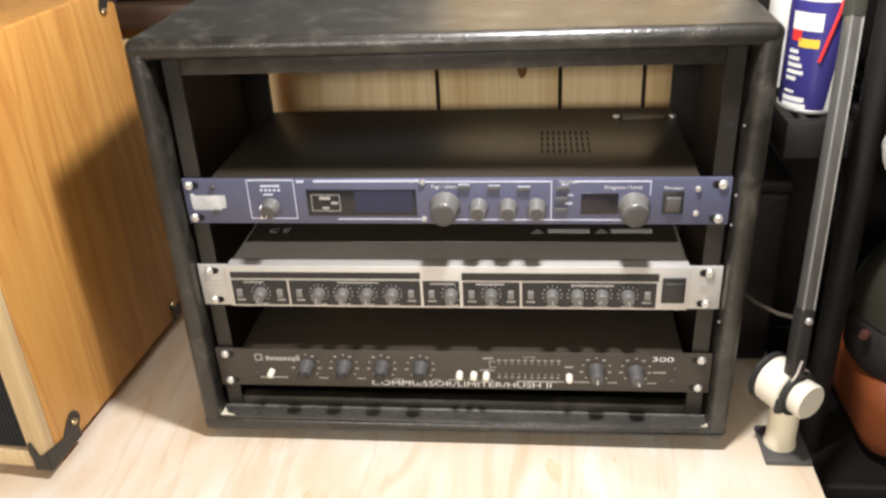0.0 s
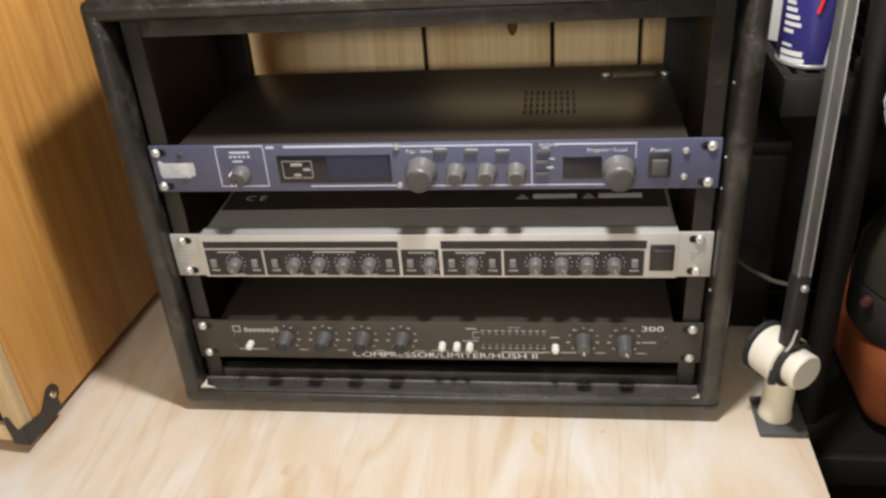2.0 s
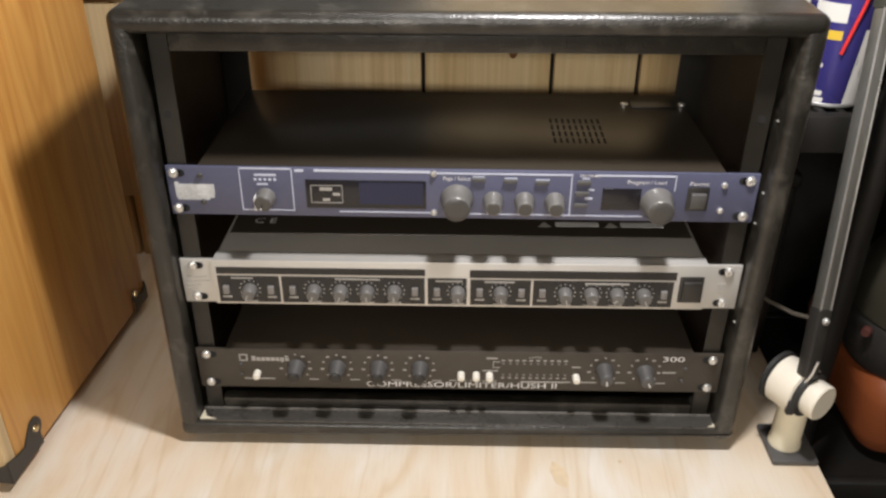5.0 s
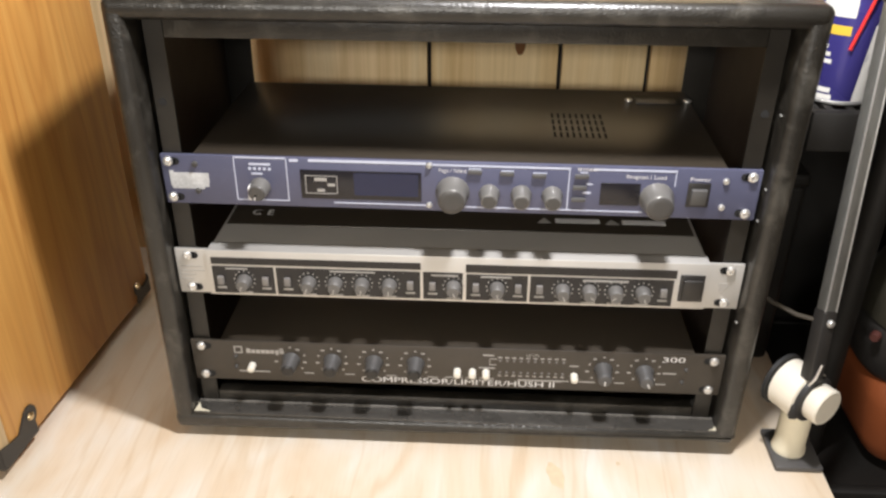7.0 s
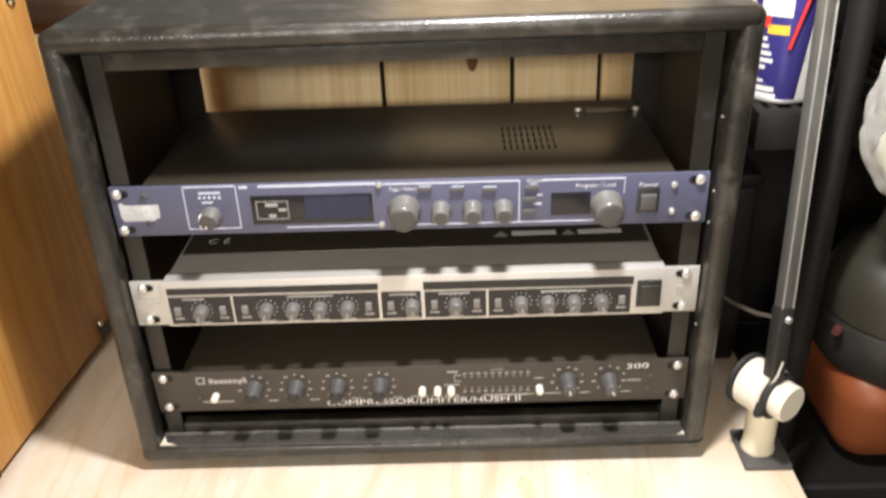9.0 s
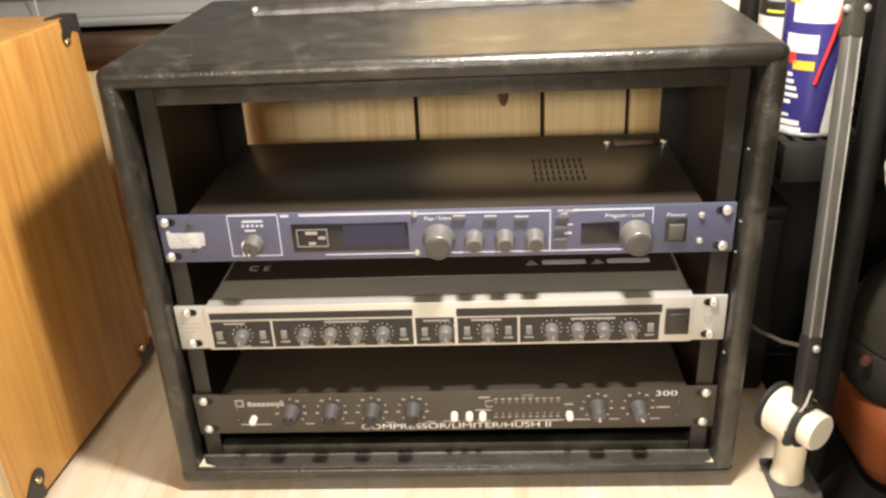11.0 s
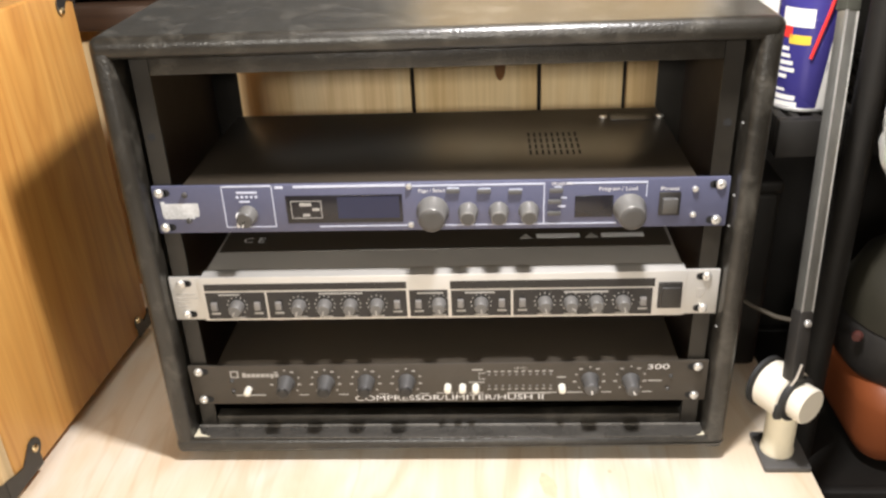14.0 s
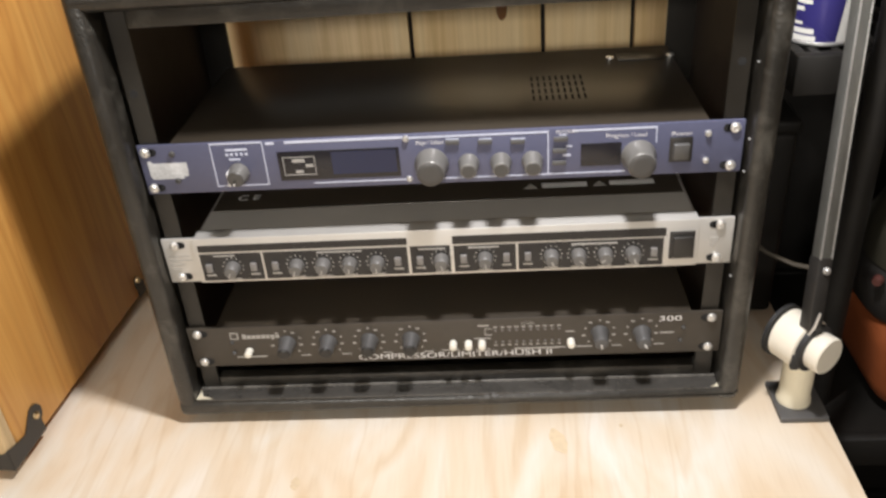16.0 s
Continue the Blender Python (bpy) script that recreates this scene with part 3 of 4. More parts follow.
def knob(unit, x, z, profile, material, label, mark=None, angle=0.0, seg=32, ribs=0.0, face=None):
    """A turned control knob that points at the viewer, with its pointer line."""
    bm = add_lathe(bmesh.new(), profile, pose(0, 0, 0, 90), seg, ribs)
    ob = part("knob", bm, material, unit, label, (x, -0.003, z))
    # The darker disc paints the shade on the knob's front.
    if face:
        h, r = profile[-1][1], profile[-1][0]
        part("face", add_lathe(bmesh.new(), [(r * 1.12, h - 0.0006), (r, h + 0.0002), (r * 0.6, h + 0.0003)], pose(0, 0, 0, 90), 24), face, ob, "knob face coloured dark for its shade")
    if mark:
        h = profile[-1][1]
        r = profile[-1][0]
        line = add_box(bmesh.new(), -0.0006, 0.0006, -h - 0.0003, -h, r * 0.1, r * 0.98)
        part("pointer", line, mark, ob, "", None, (0, angle, 0))
    return ob


BIG = [(0.0138, 0.0), (0.0138, 0.0015), (0.0120, 0.004), (0.0112, 0.0165), (0.0104, 0.0188), (0.0092, 0.0196)]
SMALL = [(0.0086, 0.0), (0.0086, 0.001), (0.0075, 0.003), (0.0069, 0.0135), (0.0062, 0.0150), (0.0052, 0.0154)]


def blue_unit():
    u = thing("effects_processor", (0, 0, 0.1806), "blue one-space rack effects processor, switched off", "rack unit")
    u.rotation_euler = (0, radians(0.28), 0)
    w, h = 0.2395, 0.0219
    part("front_panel", block(-0.2382, w, -0.003, 0, -h, h, 0.0008), M_BLUE, u, "blue painted aluminium panel")
    ch = part("chassis", block(-0.2145, 0.2145, 0.0005, 0.186, -0.0205, 0.0195, 0.001), M_BLACKSTEEL, u, "satin black steel chassis")
    vent = bmesh.new()
    for i in range(9):
        for j in range(4):
            x, y = 0.082 + i * 0.0054, 0.061 + j * 0.0152
            add_box(vent, x - 0.0010, x + 0.0010, y, y + 0.0105, 0.0195, 0.0198)
    part("vent", vent, M_HOLE, ch, "rows of vent slots")
    tab = add_box(bmesh.new(), 0.163, 0.206, 0.148, 0.170, 0.0195, 0.0207, 0.0004)
    bracket = part("bracket", tab, M_RAIL, u, "small black steel bracket")
    for x in (0.157, 0.212):
        part("bracket_screw", add_lathe(bmesh.new(), [(0.0038, 0.0195), (0.0036, 0.0205), (0.0020, 0.0210)], pose(x, 0.159, 0), 12), M_CHROME, bracket)
    ears(u, h, 0.2316)
    y = -0.003
    # printed frames and captions
    ink = bmesh.new()
    t = 0.00055
    bars(ink, [
        (-0.1790, -0.1782, -0.0165, 0.0215), (-0.1366, -0.1358, -0.0165, 0.0205), (-0.1790, -0.1358, -0.0170, -0.0162),
        (-0.1790, -0.1366, 0.0200, 0.0214), (-0.0990, -0.0220, -0.0176, -0.0166), (-0.1180, -0.0240, 0.0185, 0.0207),
        (-0.0205, 0.0905, 0.0180, 0.0196), (0.0893, 0.0902, -0.0170, 0.0190), (-0.0130, 0.0893, -0.0180, -0.0170),
        (0.1085, 0.1735, 0.0180, 0.0196), (0.0893, 0.1500, -0.0180, -0.0170), (0.1725, 0.1733, 0.0060, 0.0190),
    ], y)
    tagged(part("line_print", ink, M_PALEINK, u), kind="stuff")
    cap = bmesh.new()
    bars(cap, [(-0.1335, -0.1265, 0.0182, 0.0204), (0.098, 0.104, 0.0152, 0.0164), (0.1068, 0.1085, 0.0052, 0.0064), (0.1035, 0.1075, 0.0052, 0.0068), (0.1015, 0.1075, -0.0026, -0.0008)], y)
    bars(cap, [(-0.1665, -0.1490, 0.0142, 0.0160)], y)
    for i in range(5):
        bars(cap, [(-0.1660 + i * 0.0040 - 0.0012, -0.1660 + i * 0.0040 + 0.0010, 0.0100, 0.0122)], y)
    bars(cap, [(-0.165, -0.156, 0.0060, 0.0076), (0.010, 0.020, 0.0158, 0.0168), (0.036, 0.046, 0.0148, 0.0158), (0.061, 0.072, 0.0138, 0.0148)], y)
    tagged(part("scale_print", cap, M_PALEINK, u), kind="stuff")
    # maker's mark as plain blocks
    logo = bmesh.new()
    bars(logo, [(-0.2325, -0.2005, -0.0030, 0.0060), (-0.2325, -0.2292, 0.0060, 0.0078), (-0.2325, -0.2010, -0.0062, -0.0030), (-0.2315, -0.2050, -0.0082, -0.0062)], y)
    part("maker_mark", logo, M_MARK, u, "pale maker's mark")
    lettering("Page / Select", -0.0135, 0.0085, 0.0128, 0.0034, y - 0.0004, M_INK, u)
    lettering("Program / Load", 0.1345, 0.1655, 0.0118, 0.0034, y - 0.0004, M_INK, u)
    lettering("Power", 0.1845, 0.2000, 0.0112, 0.0032, y - 0.0004, M_INK, u)
    lettering("PROGRAM", 0.0960, 0.1120, 0.0172, 0.0026, y - 0.0004, M_INK, u)
    # displays
    bez = part("display", block(-0.1255, -0.0275, y - 0.0008, y, -0.0138, 0.0118, 0.0004), M_LCDBEZEL, u, "dark smoked display window")
    part("screen", block(-0.0820, -0.0300, y - 0.0012, y - 0.0008, -0.0095, 0.0100), M_LCD, bez, "unlit blue-black screen")
    leg = bmesh.new()
    x0, x1, z0, z1 = -0.1215, -0.0955, -0.0090, 0.0070
    bars(leg, [(x0, x1, z1 - t, z1), (x0, x1, z0, z0 + t), (x0, x0 + t, z0, z1), (x1 - t, x1, z0, z1), (-0.114, -0.104, 0.0022, 0.0050), (-0.112, -0.106, -0.0072, -0.0048), (-0.1035, -0.0975, -0.0022, 0.0002)], y - 0.0008)
    part("legend", leg, M_GREYINK, bez, "pale printed legend")
    led = part("number_display", block(0.1150, 0.1465, y - 0.0008, y, -0.0118, 0.0078, 0.0004), M_LCDBEZEL, u, "small black number display")
    # controls
    knob(u, -0.1590, -0.0050, [(0.0085, 0.0), (0.0085, 0.001), (0.0078, 0.003), (0.0070, 0.012), (0.0060, 0.0135)], M_SILVERKNOB, "grey metallic pointer knob with a white edge", M_INK, 200, face=M_DARKKNOB)
    part("white_edge", block(-0.1668, -0.1640, y - 0.0105, y - 0.002, -0.0125, -0.0010, 0.0008), M_INK, u, "white pointer edge", (0, 0, 0))
    for x, z in ((-0.0025, -0.0045), (0.1600, -0.0050)):
        knob(u, x, z, BIG, M_SILVERKNOB, "large grey metallic knob", seg=40, ribs=0.02, face=M_DARKKNOB)
    for x in (0.0270, 0.0525, 0.0772):
        knob(u, x, -0.0052, SMALL, M_SILVERKNOB, "small grey metallic knob", seg=36, ribs=0.02, face=M_DARKKNOB)
    for x, z in ((0.0150, 0.0140), (0.0405, 0.0132), (0.0660, 0.0122), (0.0995, 0.0128), (0.0985, 0.0030), (0.0982, -0.0075)):
        part("button", block(-0.0056, 0.0056, -0.0026, 0, -0.0018, 0.0018, 0.0006), M_BUTTON, u, "grey push button", (x, y, z))
    sw = part("power_switch", block(0.1832, 0.2008, y - 0.0012, y, -0.0112, 0.0098, 0.0008), M_BLACKPLASTIC, u)
    part("rocker", block(-0.0062, 0.0062, -0.0036, 0, -0.0070, 0.0070, 0.0010), M_BUTTON, sw, "grey rocker", (0.1920, y - 0.0010, -0.0012), (8, 0, 0))
    for x, z in ((-0.2105, 0.0138), (-0.2105, -0.0098), (0.2120, 0.0120), (0.2120, -0.0108), (-0.0212, 0.0185), (-0.0212, -0.0165)):
        screw_mesh(u, (x, y, z), 0.0026, "small dark panel screw" if x < -0.1 else "small bright panel screw", M_DARKKNOB if x < -0.1 else M_CHROME)


def silver_unit():
    u = thing("enhancer", (0, 0, 0.0943), "silver one-space rack sound enhancer with black control fields", "rack unit")
    w, h = 0.2405, 0.0219
    part("front_panel", block(-w, w, -0.003, 0, -h, h, 0.0008), M_ALU, u, "brushed aluminium panel")
    part("raised_fascia", block(-0.2130, 0.2120, -0.0052, -0.003, -h, h + 0.0006, 0.0008), M_ALU, u)
    ch = part("chassis", block(-0.2125, 0.2125, 0.0005, 0.196, -0.0215, h - 0.0014, 0.0035, 3), M_CHASSIS, u, "bare reflective steel chassis")
    # Pale strip stands in for lamplight falling on the chassis front.
    part("top_lip", block(-0.2120, 0.2120, 0.0008, 0.0120, h - 0.0016, h - 0.0007, 0.0003), M_ALU, u, "added pale strip for the lamp-lit chassis front")
    # Dark plate imitates the processor's black underside mirrored in the chassis.
    part("rear_cover", block(-0.2085, 0.2085, 0.0460, 0.1950, h - 0.0016, h - 0.0006, 0.0004), M_BLACKSTEEL, ch, "added dark plate for the mirrored underside above")
    # Stickers, letters and triangles painted flat here as reflections of the underside above.
    for x0, x1 in ((0.088, 0.128), (0.148, 0.187)):
        part("sticker", block(x0, x1, 0.064, 0.072, h - 0.0006, h - 0.0003), M_INK, ch, "pale painted reflection of a sticker")
    mark = lettering("C E", -0.190, -0.170, 0.0, 0.010, 0.0, M_INK, ch)
    mark.rotation_euler, mark.location = (radians(-90), 0, 0), (0, 0.064, h - 0.0003)
    for x in (0.078, 0.139):
        tri = add_prism(bmesh.new(), [(-0.006, 0), (0.006, 0), (0, 0.010)], 0.0003, pose(x, 0.063, h - 0.0006))
        part("warning_mark", tri, M_GREYINK, ch, "pale painted reflection of a warning triangle")
    ears(u, h, 0.2290)
    y = -0.0052
    f = bmesh.new()
    bars(f, [(-0.2090, -0.0290, 0.0092, 0.0158), (0.0092, 0.1855, 0.0080, 0.0158)], y, 0.0004)
    part("title_strip", f, M_BLACKPRINT, u)
    fields = [(-0.2090, -0.1555), (-0.1535, -0.0295), (-0.0270, 0.0068), (0.0098, 0.0620), (0.0640, 0.1840)]
    for x0, x1 in fields:
        part("control_field", bars(bmesh.new(), [(x0, x1, -0.0196, 0.0072 if x0 < 0 else 0.0062)], y, 0.0004), M_BLACKPRINT, u, "black printed control field")
    y2 = y - 0.0004
    cap = bmesh.new()
    bars(cap, [(-0.197, -0.178, 0.0044, 0.0058), (-0.107, -0.082, 0.0044, 0.0060), (-0.082, -0.068, 0.0044, 0.0058), (-0.020, 0.003, 0.0036, 0.0052), (0.022, 0.048, 0.0034, 0.0050), (0.108, 0.146, 0.0026, 0.0044)], y2)
    knobs = [-0.1815, -0.1255, -0.1025, -0.0795, -0.0560, -0.0010, 0.0360, 0.0915, 0.1140, 0.1360, 0.1590]
    turn = [-150, 200, 190, 180, 178, 165, 172, 166, 130, 235, 165]
    for x in knobs:
        for k in range(11):
            a = radians(-140 + 28 * k)
            px, pz = x + 0.0088 * math.sin(a), -0.0060 + 0.0088 * math.cos(a)
            bars(cap, [(px - 0.0006, px + 0.0006, pz - 0.0006, pz + 0.0006)], y2)
        bars(cap, [(x - 0.006, x + 0.006, -0.0190, -0.0178)], y2)
    tagged(part("scale_print", cap, M_GREYINK, u, "pale grey scale marks"), kind="stuff")
    for x, a in zip(knobs, turn):
        knob(u, x, -0.0066, [(0.0068, 0.002), (0.0066, 0.006), (0.0058, 0.012), (0.0050, 0.0130)], M_MIDKNOB, "small grey ribbed knob", M_GREYINK, a, 24, 0.05)
    for x in (-0.2020, -0.1630, -0.1440, -0.0380, -0.0190, 0.0180, 0.0540, 0.0720, 0.1762):
        part("button", block(-0.0027, 0.0027, -0.0030, 0, -0.0040, 0.0040, 0.0005), M_PALEBTN, u, "pale grey push button", (x, y2, -0.0060))
        part("indicator", bars(bmesh.new(), [(x - 0.0040, x + 0.0040, -0.0150, -0.0132)], y2), M_GREYINK, u)
    ex = bmesh.new()
    for k, wd in enumerate((0.018, 0.020, 0.012, 0.009)):
        bars(ex, [(-0.2365, -0.2365 + wd, 0.0045 - k * 0.0042, 0.0053 - k * 0.0042)], -0.003)
    part("small_print", ex, M_GREYINK, u)
    lg = add_prism(bmesh.new(), [(0, 0), (0.0075, 0.0), (0.0070, -0.004), (0.0035, -0.0095), (0.0012, -0.0085)], 0.0003, Matrix(((1, 0, 0, 0.2215), (0, 0, -1, -0.003), (0, 1, 0, 0.0035), (0, 0, 0, 1))))
    part("maker_mark", lg, M_GREYINK, u, "small grey maker's mark")
    sw = part("power_switch", block(0.1885, 0.2090, y - 0.0015, y, -0.0140, 0.0120, 0.0008), M_BLACKPLASTIC, u)
    part("rocker", block(-0.0080, 0.0080, -0.0035, 0, -0.0100, 0.0100, 0.0012), M_BLACKPLASTIC, sw, "black rocker", (0.1988, y - 0.0012, -0.0010), (6, 0, 0))


def black_unit():
    u = thing("compressor", (0, -0.0008, 0.0003), "dark brown-black one-space rack compressor with white lettering", "rack unit")
    u.rotation_euler = (0, radians(-0.20), 0)
    w, h = 0.2400, 0.0219
    part("front_panel", block(-w, w, -0.003, 0, -h, h, 0.0006), M_DARKPANEL, u, "dark painted steel panel")
    part("chassis", block(-0.2140, 0.2140, 0.0005, 0.150, -0.0205, 0.0205, 0.001), M_BLACKSTEEL, u, "satin black steel chassis")
    ears(u, h, 0.2300)
    y = -0.003
    logo = bmesh.new()
    bars(logo, [(-0.2010, -0.1930, 0.0085, 0.0098), (-0.2010, -0.1997, 0.0090, 0.0160), (-0.2010, -0.1930, 0.0150, 0.0163), (-0.1945, -0.1930, 0.0090, 0.0155)], y)
    for k in range(8):
        x = -0.1895 + k * 0.0044
        bars(logo, [(x, x + 0.0036, 0.0090, 0.0128 if k else 0.0140)], y)
    part("maker_mark", logo, M_GREYINK, u, "pale maker's mark")
    lettering("300", 0.1855, 0.2050, 0.0135, 0.0055, y - 0.0004, M_INK, u)
    lettering("COMPRESSOR/LIMITER/HUSH II", -0.0850, 0.0915, -0.0192, 0.0060, y - 0.0004, M_INK, u)
    lettering("LEVEL", 0.0650, 0.0770, 0.0152, 0.0026, y - 0.0004, M_GREYINK, u)
    cap = bmesh.new()
    for k in range(10):
        x = 0.0415 + k * 0.0063
        bars(cap, [(x - 0.0018, x + 0.0018, 0.0120, 0.0132), (x - 0.0018, x + 0.0014, -0.0080, -0.0068)], y)
    for x in (-0.149, -0.111, -0.073, -0.035, 0.134, 0.171):
        for k in range(9):
            a = radians(-135 + 33.75 * k)
            px, pz = x + 0.0135 * math.sin(a), 0.0030 + 0.0135 * math.cos(a)
            bars(cap, [(px - (0.0024 if k % 2 else 0.0009), px + 0.0009, pz - 0.0007, pz + 0.0007)], y)
        bars(cap, [(x + 0.011, x + 0.020, -0.0122, -0.0113)], y)
    bars(cap, [(0.0260, 0.0360, 0.0140, 0.0155), (0.0225, 0.0370, -0.0000, 0.0013), (0.0320, 0.0385, 0.0106, 0.0113), (0.0320, 0.0327, 0.0040, 0.0113), (0.0320, 0.0385, 0.0040, 0.0047),
               (-0.0080, 0.0080, -0.0118, -0.0108), (0.0110, 0.0205, -0.0118, -0.0108), (0.0230, 0.0360, -0.0118, -0.0108), (-0.1985, -0.170, -0.0122, -0.0110), (0.098, 0.104, -0.0122, -0.0112), (0.113, 0.128, -0.0122, -0.0112), (0.104, 0.112, 0.0050, 0.0062), (0.187, 0.199, 0.0000, 0.0014), (0.0580, 0.0980, -0.0128, -0.0112)], y)
    tagged(part("scale_print", cap, M_GREYINK, u, "pale grey captions and scales"), kind="stuff")
    for row, z in ((0, 0.0092), (1, -0.0038)):
        for k in range(10):
            x = 0.0415 + k * 0.0063
            lens = add_lathe(bmesh.new(), [(0.0012, 0.0), (0.0011, 0.0006), (0.0006, 0.0010)], pose(0, 0, 0, 90), 8)
            part("indicator_lamp", lens, M_DIMINK, u, "unlit indicator lamp", (x, y, z))
    body = [(0.0086, 0.0), (0.0086, 0.0010), (0.0072, 0.0030), (0.0064, 0.0150), (0.0058, 0.0162), (0.0050, 0.0166)]
    for x, a in ((-0.149, 200), (-0.111, 190), (-0.073, 180), (-0.035, 200), (0.134, 175), (0.171, 150)):
        k = knob(u, x, 0.0025 if x < 0.15 else 0.0010, body, M_SLATEKNOB, "slate grey skirted knob", M_INK if x > 0.1 else None, a, 28, 0.04)
        if x < 0.1:
            part("cap", add_lathe(bmesh.new(), [(0.0058, 0.0150), (0.0058, 0.0172), (0.0048, 0.0180), (0.0020, 0.0181)], pose(0, 0, 0, 90), 18), M_CAP, k, "black round knob cap")
    for x, z in ((-0.1855, -0.0045), (0.0030, -0.0036), (0.0168, -0.0038), (0.0290, -0.0040), (0.1085, -0.0050)):
        bm = add_lathe(bmesh.new(), [(0.0034, 0.0), (0.0034, 0.0060), (0.0030, 0.0078), (0.0018, 0.0084)], pose(0, 0, 0, 90), 18)
        part("push_button", bm, M_WHITEBTN, u, "ivory round push button", (x, y, z))
    for x, z in ((-0.2000, 0.0055), (-0.2005, -0.0062), (0.2070, 0.0060), (0.2050, -0.0080)):
        screw_mesh(u, (x, y, z), 0.0018, "small dark rivet", M_DARKKNOB)


blue_unit()
silver_unit()
black_unit()


# ---- the speaker cabinet beside the rack ----
def speaker():
    X1, W, Y0, Y1, Z0, Z1, TURN = -0.3930, 0.42, -0.085, 0.215, -0.067, 0.3345, -3.8
    centre = pose(X1, Y0, TABLE, 0, 0, TURN) @ Vector((-W / 2, (Y1 - Y0) / 2, 0))
    sp = thing("speaker_cabinet", centre, "oak-look speaker cabinet with black corners beside the rack", "speaker")
    sp.rotation_euler = (0, 0, radians(TURN))
    hx, hy, z0, z1 = W / 2, (Y1 - Y0) / 2, Z0 - TABLE, Z1 - TABLE
    body = bmesh.new()
    add_box(body, -hx, hx, -hy + 0.014, hy, z0, z1, 0.003, 3)
    part("box", body, M_OAK, sp, "orange oak-grain laminate box")
    for x0, x1, a, b in ((-hx, -hx + 0.020, z0, z1), (hx - 0.020, hx, z0, z1), (-hx + 0.020, hx - 0.020, z0, z0 + 0.020), (-hx + 0.020, hx - 0.020, z1 - 0.020, z1)):
        part("trim", block(x0, x1, -hy, -hy + 0.014, a, b, 0.002), M_TRIM, sp, "pale wooden front trim")
    g = bmesh.new()
    add_box(g, -hx + 0.020, hx - 0.020, -hy + 0.006, -hy + 0.014, z0 + 0.020, z1 - 0.020)
    gr = part("grille", g, M_GRILLE, sp, "black ribbed grille cloth")
    ribs = bmesh.new()
    for i in range(100):
        x = -hx + 0.022 + i * 0.0038
        add_box(ribs, x, x + 0.0016, -hy + 0.0048, -hy + 0.006, z0 + 0.021, z1 - 0.021)
    part("grille_ribs", ribs, M_GRILLE, gr)
    # a three-armed corner guard: one lobed plate a face, and a rounded knuckle
    lobe = []
    for k in range(13):
        a = radians(-60 + k * 17)
        lobe.append((0.046 + 0.0105 * math.cos(a), 0.0215 + 0.0105 * math.sin(a)))
    outline = [(-0.0012, -0.0012), (0.052, -0.0012)] + lobe + [(0.026, 0.016), (0.012, 0.018), (-0.0012, 0.022)]
    for sx in (-1, 1):
        for sy in (-1, 1):
            for sz in (-1, 1):
                bm = bmesh.new()
                c = Vector((sx * hx, sy * hy, z1 if sz > 0 else z0))
                for (ua, ub, un) in (((0, -sy, 0), (0, 0, -sz), (sx, 0, 0)), ((-sx, 0, 0), (0, 0, -sz), (0, sy, 0)), ((-sx, 0, 0), (0, -sy, 0), (0, 0, sz))):
                    m = Matrix(((ua[0], ub[0], un[0], c.x), (ua[1], ub[1], un[1], c.y), (ua[2], ub[2], un[2], c.z), (0, 0, 0, 1)))
                    shape = [(a * (1.0 if sy < 0 else 0.6), b * (1.0 if sy < 0 else 0.8)) for a, b in outline] if un[0] else [(a * 0.32, b) for a, b in outline]
                    add_prism(bm, shape, 0.0016, m)
                bmesh.ops.create_icosphere(bm, subdivisions=2, radius=0.0048, matrix=Matrix.Translation(c - Vector((sx * 0.003, sy * 0.003, sz * 0.003))))
                guard = part("corner_guard", bm, M_BLACKPLASTIC, sp, "black moulded corner guard")
                if sx > 0:
                    head = add_lathe(bmesh.new(), [(0.0040, 0.0), (0.0036, 0.0016), (0.0018, 0.0024)], Matrix.Translation((c.x + 0.0016, c.y - sy * 0.046 * (1.0 if sy < 0 else 0.6), c.z - sz * 0.0215)) @ pose(0, 0, 0, 0, 90), 14)
                    part("screw", head, M_BRASS, guard, "bright brass screw")
    for x in (-hx + 0.04, hx - 0.04):
        for y in (-hy + 0.05, hy - 0.05):
            part("foot", add_lathe(bmesh.new(), [(0.014, 0.0), (0.016, 0.002), (0.016, z0)], pose(x, y, 0), 18), M_RUBBER, sp)


speaker()


